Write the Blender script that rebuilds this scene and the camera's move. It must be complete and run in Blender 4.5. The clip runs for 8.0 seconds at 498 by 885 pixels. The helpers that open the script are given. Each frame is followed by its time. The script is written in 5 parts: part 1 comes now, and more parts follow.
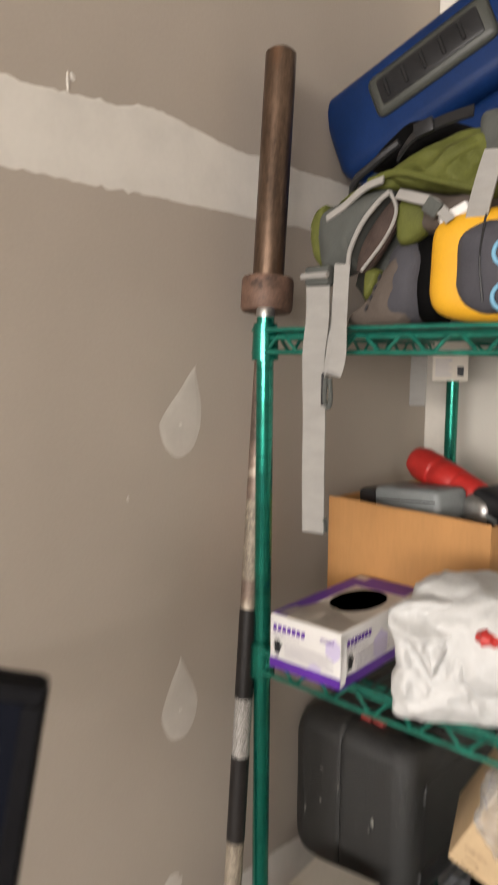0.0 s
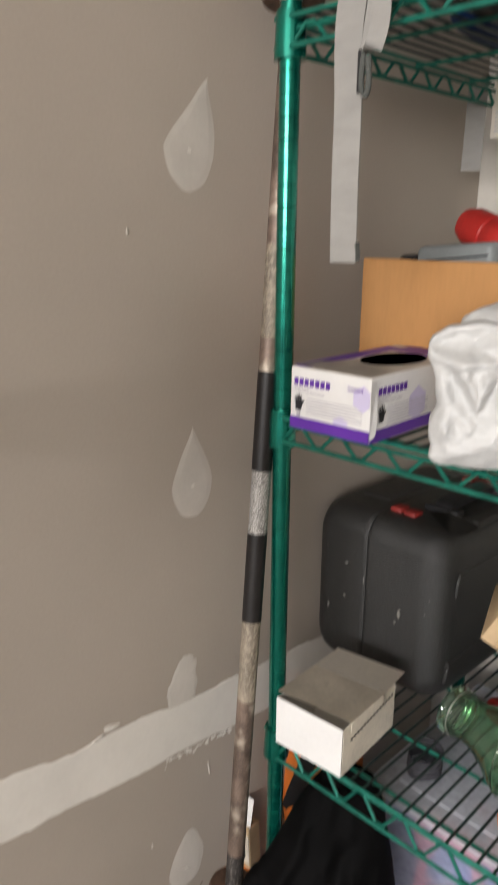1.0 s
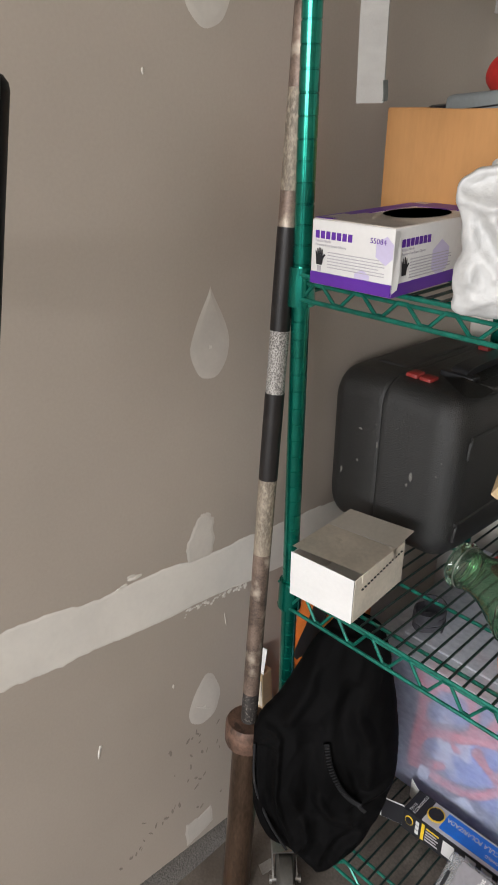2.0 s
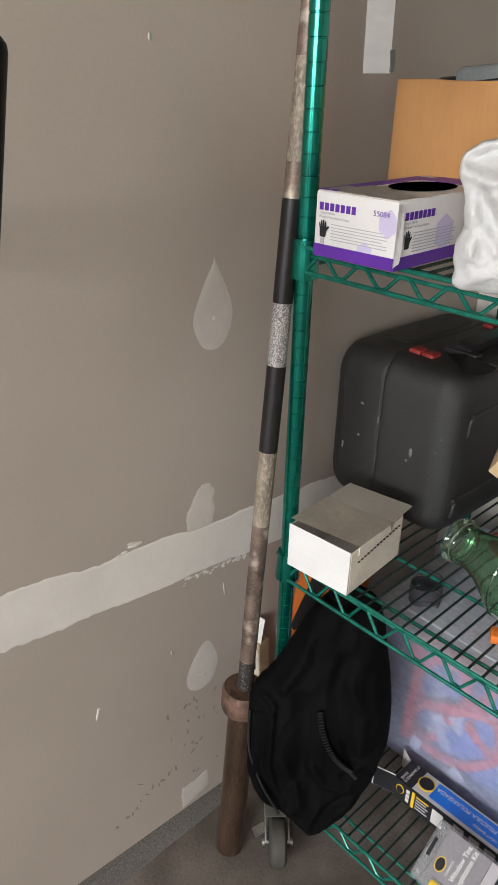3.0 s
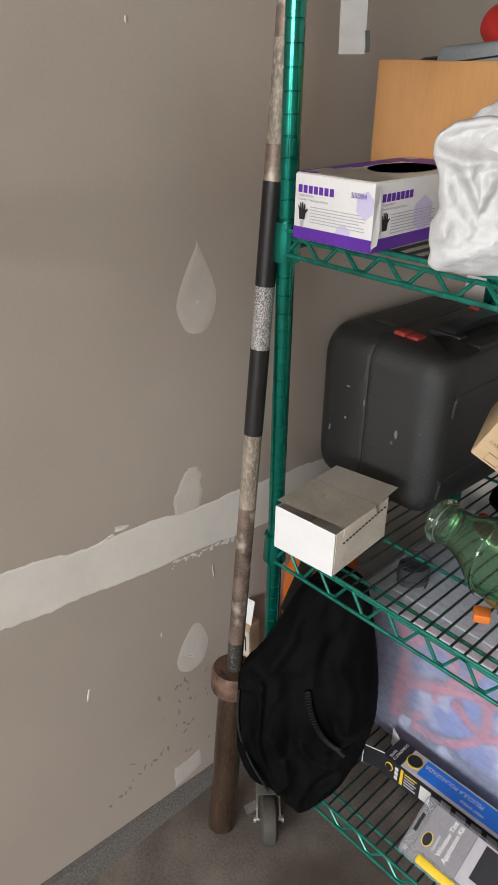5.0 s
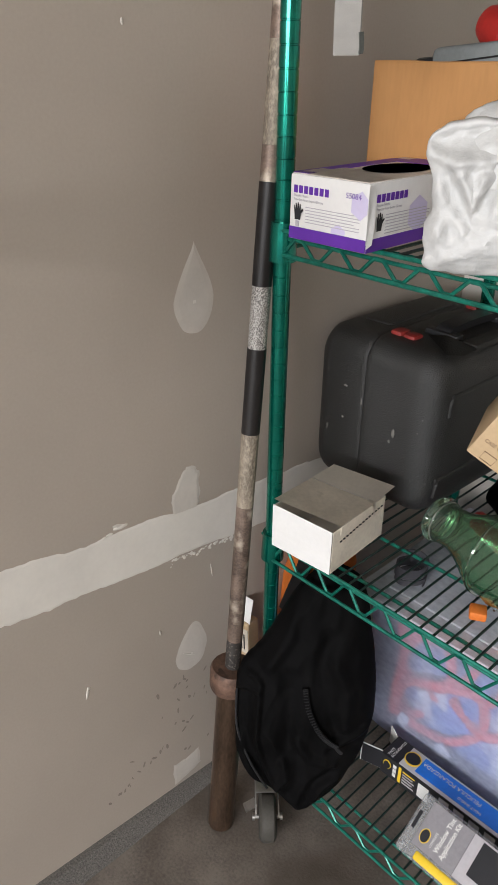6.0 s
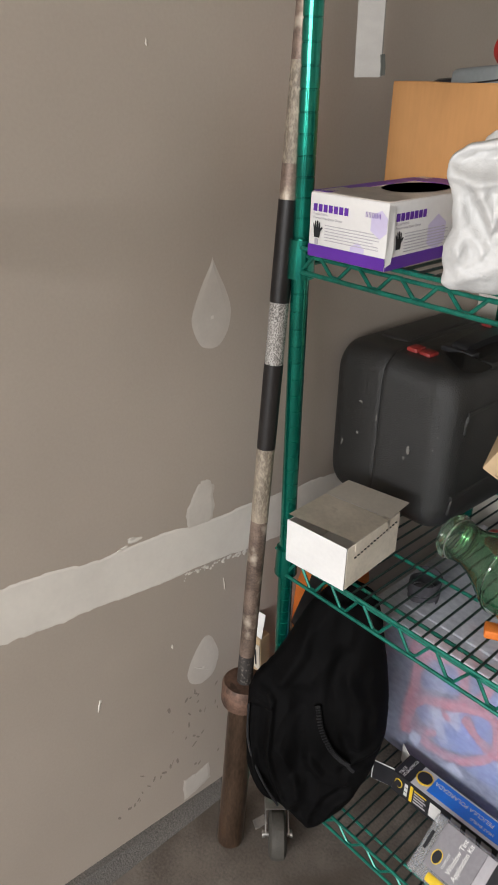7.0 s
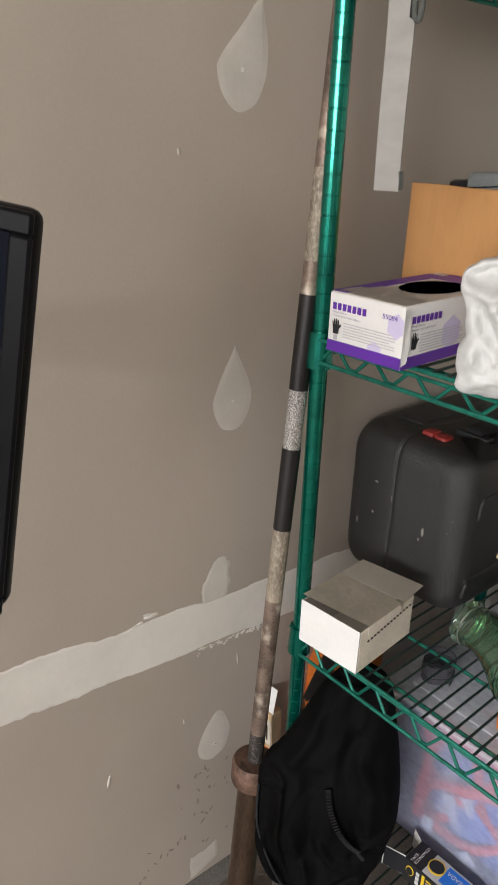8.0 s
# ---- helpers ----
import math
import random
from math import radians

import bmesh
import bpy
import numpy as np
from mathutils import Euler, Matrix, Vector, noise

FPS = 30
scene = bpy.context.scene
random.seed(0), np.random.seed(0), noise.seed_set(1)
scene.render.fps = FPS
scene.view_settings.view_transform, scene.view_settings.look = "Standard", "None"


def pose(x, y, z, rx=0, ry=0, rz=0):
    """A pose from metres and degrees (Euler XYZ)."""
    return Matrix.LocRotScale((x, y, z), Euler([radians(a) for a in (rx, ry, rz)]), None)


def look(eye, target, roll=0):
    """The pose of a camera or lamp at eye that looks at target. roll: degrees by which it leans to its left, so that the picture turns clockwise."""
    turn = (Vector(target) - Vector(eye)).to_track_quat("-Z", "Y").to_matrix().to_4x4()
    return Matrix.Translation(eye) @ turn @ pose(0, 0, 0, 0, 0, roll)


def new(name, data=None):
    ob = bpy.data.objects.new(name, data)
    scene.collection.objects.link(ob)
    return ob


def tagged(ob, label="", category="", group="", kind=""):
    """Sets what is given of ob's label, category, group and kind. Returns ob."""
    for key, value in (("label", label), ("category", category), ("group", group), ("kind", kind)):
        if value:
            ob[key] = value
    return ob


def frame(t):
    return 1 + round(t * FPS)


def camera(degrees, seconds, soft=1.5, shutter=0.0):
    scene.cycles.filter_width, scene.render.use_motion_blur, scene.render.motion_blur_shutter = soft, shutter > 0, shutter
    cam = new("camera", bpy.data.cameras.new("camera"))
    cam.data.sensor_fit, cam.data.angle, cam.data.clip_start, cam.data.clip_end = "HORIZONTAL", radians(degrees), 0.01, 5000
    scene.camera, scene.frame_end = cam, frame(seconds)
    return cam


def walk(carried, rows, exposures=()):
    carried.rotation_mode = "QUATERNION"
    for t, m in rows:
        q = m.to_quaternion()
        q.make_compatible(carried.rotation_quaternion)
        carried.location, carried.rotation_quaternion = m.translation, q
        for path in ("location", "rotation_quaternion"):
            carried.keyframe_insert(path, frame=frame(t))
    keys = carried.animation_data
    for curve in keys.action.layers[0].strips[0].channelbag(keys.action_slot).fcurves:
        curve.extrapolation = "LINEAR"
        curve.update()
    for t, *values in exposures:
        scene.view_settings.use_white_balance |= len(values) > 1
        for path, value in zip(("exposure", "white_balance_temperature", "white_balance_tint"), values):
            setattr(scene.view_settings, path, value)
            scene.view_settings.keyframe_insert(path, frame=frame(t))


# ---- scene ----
cam = camera(38.2, 8.0, soft=0.6, shutter=0.4)
PATH = [
    (0, (0.791, -0.796, 1.574), (-0.538, 0.678, 1.332), 0.4),
    (0.2, (0.800, -0.707, 1.586), (-0.593, 0.719, 1.422), 0.9),
    (0.5, (0.769, -0.681, 1.556), (-0.59, 0.747, 1.218), 0.6),
    (0.7, (0.753, -0.681, 1.475), (-0.609, 0.712, 1.022), 0.7),
    (1, (0.742, -0.707, 1.374), (-0.611, 0.653, 0.808), 0.4),
    (1.2, (0.739, -0.715, 1.357), (-0.600, 0.616, 0.697), 0.4),
    (1.5, (0.733, -0.728, 1.345), (-0.576, 0.581, 0.589), 0.3),
    (2, (0.748, -0.733, 1.336), (-0.542, 0.539, 0.489), 0.5),
    (3.5, (0.768, -0.732, 1.334), (-0.514, 0.501, 0.419), 1.6),
    (4, (0.778, -0.729, 1.336), (-0.503, 0.498, 0.412), 1.2),
    (4.5, (0.781, -0.723, 1.334), (-0.491, 0.504, 0.397), 1.1),
    (6, (0.794, -0.721, 1.336), (-0.48, 0.499, 0.394), 0.8),
    (6.5, (0.793, -0.734, 1.34), (-0.486, 0.488, 0.406), 1.2),
    (7, (0.789, -0.73, 1.34), (-0.515, 0.483, 0.43), 1.1),
    (7.5, (0.778, -0.732, 1.347), (-0.569, 0.499, 0.527), 1.2),
    (7.7, (0.784, -0.735, 1.365), (-0.576, 0.495, 0.573), 1.3),
    (8, (0.789, -0.732, 1.396), (-0.592, 0.48, 0.606), 1.9),
]
walk(cam, [(t, look(eye, target, roll)) for t, eye, target, roll in PATH],
     exposures=((0.0, 0.08, 6850, 12), (1.0, 0.03, 6550, 11), (2.0, 0.0, 6300, 10), (6.0, 0.0, 6250, 10), (8.0, 0.0, 6450, 10)))

# world and light: daylight through the open garage door behind the camera
world = bpy.data.worlds.new("world")
scene.world = world
world.use_nodes = True
wn = world.node_tree.nodes
sky = wn.new("ShaderNodeTexSky")
sky.sky_type = "NISHITA"
sky.sun_disc = False
sky.sun_elevation, sky.sun_rotation = radians(48), radians(200)
wn["Background"].inputs["Strength"].default_value = 0.15
world.node_tree.links.new(sky.outputs["Color"], wn["Background"].inputs["Color"])

sun = new("sun", bpy.data.lights.new("sun", "SUN"))
sun.data.energy, sun.data.angle, sun.data.color = 3.0, radians(0.6), (1.0, 0.95, 0.88)
sun.rotation_euler = (radians(42), 0, radians(200))

door_light = new("door_light", bpy.data.lights.new("door_light", "AREA"))
door_light.data.shape = "RECTANGLE"
door_light.data.size, door_light.data.size_y, door_light.data.energy = 3.2, 1.1, 286
door_light.data.color = (1.0, 0.97, 0.955)
door_light.matrix_world = look((2.0, -4.95, 1.85), (1.6, 0, 1.0))


# ---- materials ----
def mat(name, base, rough=0.6, metal=0.0, var=0.12, scale=18.0, fine=160.0, bump=0.15, spots=None, spot_scale=6.0,
        spot_at=0.62, coat=0.0, stretch=(1, 1, 1), rvar=0.1, rand=0.0, fine_amt=0.5, spec=0.5, spot_soft=0.06):
    """Two scales of colour variation, stains with an outline of their own, fine relief."""
    m = bpy.data.materials.new(name)
    m.use_nodes = True
    nt = m.node_tree
    n, l = nt.nodes, nt.links
    b = n["Principled BSDF"]
    b.inputs["Metallic"].default_value = metal
    b.inputs["Coat Weight"].default_value = coat
    b.inputs["Specular IOR Level"].default_value = spec
    b.inputs["Coat Roughness"].default_value = 0.15
    tc, mp = n.new("ShaderNodeTexCoord"), n.new("ShaderNodeMapping")
    mp.inputs["Scale"].default_value = stretch
    l.new(tc.outputs["Object"], mp.inputs["Vector"])

    def tex(s, detail=5.0):
        t = n.new("ShaderNodeTexNoise")
        t.inputs["Scale"].default_value, t.inputs["Detail"].default_value = s, detail
        l.new(mp.outputs["Vector"], t.inputs["Vector"])
        return t
    big, small = tex(scale), tex(fine, 3.0)
    mix = n.new("ShaderNodeMath")
    mix.operation = "MULTIPLY_ADD"
    mix.inputs[1].default_value = fine_amt
    l.new(small.outputs["Fac"], mix.inputs[0])
    l.new(big.outputs["Fac"], mix.inputs[2])
    ramp = n.new("ShaderNodeValToRGB")
    lo, hi = ramp.color_ramp.elements
    lo.position, hi.position = 0.35 + fine_amt * 0.3, 0.62 + fine_amt * 0.7
    lo.color = (*[max(0.0, c * (1 - var)) for c in base], 1)
    hi.color = (*[min(1.0, c * (1 + var)) for c in base], 1)
    l.new(mix.outputs[0], ramp.inputs["Fac"])
    out = ramp.outputs["Color"]
    if spots:
        st = tex(spot_scale, 8.0)
        sr = n.new("ShaderNodeValToRGB")
        sr.color_ramp.elements[0].position, sr.color_ramp.elements[1].position = spot_at, spot_at + spot_soft
        l.new(st.outputs["Fac"], sr.inputs["Fac"])
        mx = n.new("ShaderNodeMix")
        mx.data_type = "RGBA"
        mx.inputs["B"].default_value = (*spots, 1)
        l.new(sr.outputs["Color"], mx.inputs["Factor"])
        l.new(out, mx.inputs["A"])
        out = mx.outputs["Result"]
    if rand:
        oi, hs, ma = n.new("ShaderNodeObjectInfo"), n.new("ShaderNodeHueSaturation"), n.new("ShaderNodeMapRange")
        ma.inputs["To Min"].default_value, ma.inputs["To Max"].default_value = 1 - rand, 1 + rand
        l.new(oi.outputs["Random"], ma.inputs["Value"])
        l.new(ma.outputs["Result"], hs.inputs["Value"])
        l.new(out, hs.inputs["Color"])
        out = hs.outputs["Color"]
    l.new(out, b.inputs["Base Color"])
    rr = n.new("ShaderNodeMapRange")
    rr.inputs["To Min"].default_value, rr.inputs["To Max"].default_value = max(0.03, rough - rvar), min(1.0, rough + rvar)
    l.new(big.outputs["Fac"], rr.inputs["Value"])
    l.new(rr.outputs["Result"], b.inputs["Roughness"])
    if bump:
        bp = n.new("ShaderNodeBump")
        bp.inputs["Strength"].default_value, bp.inputs["Distance"].default_value = bump, 0.002
        l.new(mix.outputs[0], bp.inputs["Height"])
        l.new(bp.outputs["Normal"], b.inputs["Normal"])
    return m


def glassy(name, colour, rough=0.02, weight=1.0, ior=1.45, base=None):
    m = bpy.data.materials.new(name)
    m.use_nodes = True
    b = m.node_tree.nodes["Principled BSDF"]
    b.inputs["Base Color"].default_value = (*(base or colour), 1)
    b.inputs["Roughness"].default_value = rough
    b.inputs["Transmission Weight"].default_value = weight
    b.inputs["IOR"].default_value = ior
    return m


def film_mat(name, colour, rough, clear):
    """Thin clouded plastic: part of the light goes straight through."""
    m = bpy.data.materials.new(name)
    m.use_nodes = True
    n, l = m.node_tree.nodes, m.node_tree.links
    b = n["Principled BSDF"]
    b.inputs["Base Color"].default_value = (*colour, 1)
    b.inputs["Roughness"].default_value = rough
    t, mx, no, mr = n.new("ShaderNodeBsdfTransparent"), n.new("ShaderNodeMixShader"), n.new("ShaderNodeTexNoise"), n.new("ShaderNodeMapRange")
    t.inputs["Color"].default_value = (*[0.5 + 0.5 * c for c in colour], 1)
    no.inputs["Scale"].default_value = 30
    mr.inputs["To Min"].default_value, mr.inputs["To Max"].default_value = clear - 0.12, clear + 0.12
    l.new(no.outputs["Fac"], mr.inputs["Value"])
    l.new(mr.outputs["Result"], mx.inputs["Fac"])
    l.new(b.outputs["BSDF"], mx.inputs[1])
    l.new(t.outputs["BSDF"], mx.inputs[2])
    l.new(mx.outputs["Shader"], n["Material Output"].inputs["Surface"])
    return m


M_SCUFF = mat("wall_scuff_dirt", (0.25, 0.215, 0.182), 0.8, bump=0.0)
M_SKIM = mat("skim_coat", (0.55, 0.51, 0.455), 0.75, var=0.06, scale=20, fine=150, bump=0.15, fine_amt=0.3)
M_WALL = mat("wall_paint", (0.398, 0.346, 0.290), 0.62, var=0.075, scale=2.2, fine=220, bump=0.12, fine_amt=0.25)
M_MUD = mat("joint_compound", (0.66, 0.625, 0.565), 0.8, var=0.05, scale=14, fine=120, bump=0.15, fine_amt=0.3)
M_BACK = mat("back_wall_paint", (0.56, 0.53, 0.475), 0.7, var=0.04, scale=4, fine=200, bump=0.12, fine_amt=0.25)
M_CEIL = mat("ceiling_paint", (0.82, 0.80, 0.77), 0.8, var=0.04, scale=3, fine=90)
M_CONC = mat("concrete", (0.135, 0.116, 0.098), 0.75, var=0.4, scale=12, fine=190, bump=0.4, spots=(0.070, 0.055, 0.042), spot_scale=4.5, spot_at=0.42, spot_soft=0.30, fine_amt=0.7)
M_DRIVE = mat("driveway_concrete", (0.42, 0.40, 0.37), 0.85, var=0.15, scale=3, fine=60, bump=0.3)
M_CURB = mat("rough_concrete", (0.130, 0.121, 0.110), 0.9, var=0.45, scale=300, fine=700, bump=1.0)
M_GREEN = mat("green_epoxy", (0.003, 0.19, 0.135), 0.2, metal=0.8, var=0.2, scale=25, fine=300, bump=0.03, coat=0.4)
M_GREEND = mat("green_epoxy_dusty", (0.008, 0.155, 0.11), 0.36, metal=0.4, var=0.35, scale=60, fine=300, bump=0.05, coat=0.2)
# green deck wires, their shade and dust put into a near-black colour
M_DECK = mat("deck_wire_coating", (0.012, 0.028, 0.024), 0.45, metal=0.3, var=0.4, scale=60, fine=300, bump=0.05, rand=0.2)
M_RUST = mat("rusty_steel", (0.112, 0.072, 0.048), 0.32, metal=0.7, var=0.5, scale=22, fine=240, bump=0.2, spots=(0.15, 0.076, 0.040), spot_scale=28, spot_at=0.60, spot_soft=0.15, stretch=(1, 1, 0.3))
M_RUSTC = mat("rusty_collar", (0.13, 0.075, 0.052), 0.6, metal=0.35, var=0.45, scale=50, fine=260, bump=0.5, spots=(0.06, 0.035, 0.025), spot_scale=40, spot_at=0.58)
M_SHAFT = mat("worn_chrome_shaft", (0.145, 0.105, 0.082), 0.5, metal=0.4, var=0.6, scale=30, fine=330, bump=0.3, spots=(0.40, 0.34, 0.27), spot_scale=26, spot_at=0.55, spot_soft=0.10)
M_DARKK = mat("dark_corroded_knurling", (0.035, 0.03, 0.027), 0.55, metal=0.2, var=0.5, scale=60, fine=900, bump=0.5, spots=(0.20, 0.18, 0.155), spot_scale=230, spot_at=0.56, spot_soft=0.1)
M_KNURL = mat("flaked_knurling", (0.12, 0.11, 0.10), 0.6, metal=0.2, var=0.5, scale=60, fine=900, bump=0.5, spots=(0.44, 0.42, 0.39), spot_scale=620, spot_at=0.42, spot_soft=0.16, stretch=(1, 1, 0.7))
M_PALEK = mat("pale_knurling", (0.20, 0.165, 0.125), 0.6, metal=0.2, var=0.55, scale=24, fine=900, bump=0.5, spots=(0.36, 0.31, 0.235), spot_scale=230, spot_at=0.45, spot_soft=0.25, stretch=(1, 1, 0.5))
M_TAPE = mat("black_grip_tape", (0.014, 0.0122, 0.0115), 0.42, var=0.25, scale=30, fine=260, bump=0.1, spec=0.3)
M_CARD = mat("brown_cardboard", (0.43, 0.215, 0.075), 0.75, var=0.10, scale=14, fine=150, bump=0.2, stretch=(1, 1, 0.2))
M_CARDL = mat("pale_cardboard", (0.50, 0.36, 0.21), 0.75, var=0.1, scale=12, fine=150, bump=0.12)
M_WHITE = mat("white_carton", (0.70, 0.69, 0.67), 0.6, var=0.05, scale=12, fine=140, bump=0.06)
M_DUSTY = mat("dusty_carton", (0.64, 0.575, 0.475), 0.75, var=0.14, scale=16, fine=150, bump=0.1, spots=(0.34, 0.29, 0.23), spot_scale=9, spot_at=0.62)
M_PURPLE = mat("purple_print", (0.10, 0.02, 0.30), 0.45, var=0.1, scale=20, fine=150, bump=0.03)
M_LILAC = mat("lilac_print", (0.55, 0.50, 0.68), 0.5, var=0.05, bump=0.02)
M_INK = mat("dark_ink", (0.02, 0.02, 0.023), 0.5, var=0.1, bump=0.0, spec=0.25)
M_GREYINK = mat("grey_ink", (0.42, 0.40, 0.43), 0.55, var=0.08, bump=0.0)
M_CASE = mat("black_moulded_plastic", (0.0115, 0.0115, 0.011), 0.44, var=0.5, scale=420, fine=900, bump=0.7, spots=(0.05, 0.049, 0.045), spot_scale=700, spot_at=0.54, spot_soft=0.14, fine_amt=0.6, spec=0.6)
M_CASET = mat("dusty_moulded_plastic", (0.016, 0.0155, 0.014), 0.6, var=0.6, scale=30, fine=420, bump=0.8, spots=(0.05, 0.046, 0.038), spot_scale=24, spot_at=0.55, spot_soft=0.2, fine_amt=1.0, spec=0.25)
M_BLACK = mat("black_plastic", (0.018, 0.018, 0.019), 0.35, var=0.2, scale=25, fine=260, bump=0.06, spec=0.22)
M_RED = mat("red_plastic", (0.42, 0.022, 0.018), 0.38, var=0.15, scale=20, fine=200, bump=0.04)
M_CLOTH = mat("black_nylon", (0.0026, 0.0025, 0.0026), 0.72, var=0.75, scale=9, fine=900, bump=0.25, spec=0.055)
M_ORANGE = mat("orange_fabric", (0.62, 0.16, 0.02), 0.65, var=0.15, scale=14, fine=300, bump=0.15)
M_BLUE = mat("blue_cooler_plastic", (0.003, 0.020, 0.085), 0.45, var=0.2, scale=8, fine=250, bump=0.06, spec=0.22)
M_SLATE = mat("grey_cooler_plastic", (0.055, 0.058, 0.05), 0.5, var=0.15, scale=12, fine=250, bump=0.08)
M_OLIVE = mat("olive_nylon", (0.085, 0.092, 0.021), 0.7, var=0.25, scale=20, fine=500, bump=0.3, spec=0.2)
M_GREYF = mat("grey_nylon", (0.075, 0.079, 0.072), 0.75, var=0.2, scale=18, fine=500, bump=0.3, spec=0.2)
M_WEB = mat("grey_webbing", (0.275, 0.265, 0.247), 0.8, var=0.1, scale=30, fine=700, bump=0.4, stretch=(1, 1, 2.5))
M_YELLOW = mat("yellow_trim", (0.64, 0.33, 0.016), 0.5, var=0.08, scale=16, fine=300, bump=0.08)
M_CHAR = mat("charcoal_padding", (0.055, 0.054, 0.062), 0.75, var=0.2, scale=18, fine=500, bump=0.3, spec=0.2)
M_SKYBL = mat("pale_blue_trim", (0.13, 0.32, 0.46), 0.5, var=0.08, bump=0.05)
M_STEEL = mat("zinc_steel", (0.42, 0.41, 0.39), 0.35, metal=0.9, var=0.2, scale=40, fine=300, bump=0.08)
M_RUBBER = mat("grey_rubber", (0.05, 0.046, 0.038), 0.7, var=0.25, scale=30, fine=250, bump=0.15)
M_TOOLG = mat("grey_tool_plastic", (0.185, 0.20, 0.20), 0.5, var=0.12, scale=20, fine=220, bump=0.06)
M_PINK = mat("red_cord", (0.88, 0.07, 0.045), 0.5, var=0.15, scale=20, fine=200, bump=0.05)
M_BLUEP = mat("blue_print", (0.008, 0.17, 0.70), 0.35, var=0.1, bump=0.02)
M_YELP = mat("yellow_print", (0.80, 0.55, 0.03), 0.4, var=0.08, bump=0.02)
M_CREAM = mat("cream_card", (0.60, 0.55, 0.47), 0.7, var=0.08, scale=14, fine=140, bump=0.08)
M_TOTE = film_mat("clear_tote_plastic", (0.74, 0.80, 0.99), 0.3, 0.62)
M_LID = film_mat("clouded_lid_plastic", (0.80, 0.82, 0.87), 0.3, 0.60)
M_CLEAR = film_mat("clear_blister", (0.75, 0.76, 0.77), 0.15, 0.78)
M_JUG = glassy("green_glass", (0.58, 0.84, 0.62), 0.02, 0.98, 1.45, (0.57, 0.83, 0.61))
M_SCREEN = mat("dark_screen", (0.006, 0.007, 0.011), 0.16, var=0.1, bump=0.0, rvar=0.04, spec=0.04)
M_BEZEL = mat("black_bezel", (0.006, 0.006, 0.007), 0.4, var=0.2, scale=25, fine=260, bump=0.04, spec=0.08)


# ---- builders ----
def finish(bm, name, material, smooth=True):
    me = bpy.data.meshes.new(name)
    bmesh.ops.recalc_face_normals(bm, faces=bm.faces[:])
    bm.to_mesh(me)
    bm.free()
    for m in material if isinstance(material, (list, tuple)) else [material]:
        me.materials.append(m)
    if smooth:
        for p in me.polygons:
            p.use_smooth = True
        me.set_sharp_from_angle(angle=radians(38))
    return me


def thing(name, label, category, at=(0, 0, 0), rz=0, group="", kind="", m=None):
    ob = new(name)
    ob.matrix_basis = m if m is not None else pose(*at, 0, 0, rz)
    return tagged(ob, label, category, group, kind)


def part(name, bm, material, parent, label="", smooth=True):
    ob = new(name, finish(bm, name, material, smooth))
    ob.parent = parent
    return tagged(ob, label)


def again(ob, offset, name=None):
    o = new(name or ob.name.split(".")[0], ob.data)
    o.parent = ob.parent
    o.matrix_basis = offset
    if "label" in ob:
        o["label"] = ob["label"]
    return o


def box(bm, lo, hi, bevel=0.0, seg=2, m=None):
    lo, hi = Vector(lo), Vector(hi)
    r = bmesh.ops.create_cube(bm, size=1.0)
    vs = r["verts"]
    for v in vs:
        v.co = Vector([lo[i] + (v.co[i] + 0.5) * (hi[i] - lo[i]) for i in range(3)])
    if bevel:
        es = list({e for v in vs for e in v.link_edges})
        r = bmesh.ops.bevel(bm, geom=es, offset=bevel, segments=seg, affect="EDGES", profile=0.5)
        vs = list({v for v in r["verts"]} | {v for v in vs if v.is_valid})
    if m is not None:
        for v in vs:
            v.co = m @ v.co
    return vs


def boxed(lo, hi, bevel=0.0, seg=2, m=None):
    bm = bmesh.new()
    box(bm, lo, hi, bevel, seg, m)
    return bm


def tube(bm, pts, r, n=8, closed=False, flat=None):
    """A round or flat (width, thickness, side direction) section swept along points."""
    pts = [Vector(p) for p in pts]
    rings, k = [], len(pts)
    up = Vector((0.13, 0.21, 0.97))
    for i, p in enumerate(pts):
        a = pts[(i - 1) % k] if closed or i else p
        c = pts[(i + 1) % k] if closed or i < k - 1 else p
        d = (c - a).normalized()
        if flat:
            s = Vector(flat[2])
            s = (s - d * s.dot(d)).normalized()
            u = d.cross(s)
            w, h = flat[0] / 2, flat[1] / 2
            ring = [p + s * x * w + u * y * h for x, y in ((-1, -1), (1, -1), (1, 1), (-1, 1))]
        else:
            s = d.cross(up).normalized() if abs(d.dot(up)) < 0.98 else d.cross(Vector((1, 0, 0))).normalized()
            u = s.cross(d)
            rr = r[i] if isinstance(r, (list, tuple)) else r
            ring = [p + (s * math.cos(2 * math.pi * j / n) + u * math.sin(2 * math.pi * j / n)) * rr for j in range(n)]
        rings.append([bm.verts.new(q) for q in ring])
    m = len(rings[0])
    for i in range(k if closed else k - 1):
        a, b = rings[i], rings[(i + 1) % k]
        for j in range(m):
            bm.faces.new((a[j], a[(j + 1) % m], b[(j + 1) % m], b[j]))
    if not closed:
        bm.faces.new(rings[0])
        bm.faces.new(rings[-1][::-1])
    return bm


def tubed(pts, r, n=8, closed=False, flat=None):
    return tube(bmesh.new(), pts, r, n, closed, flat)


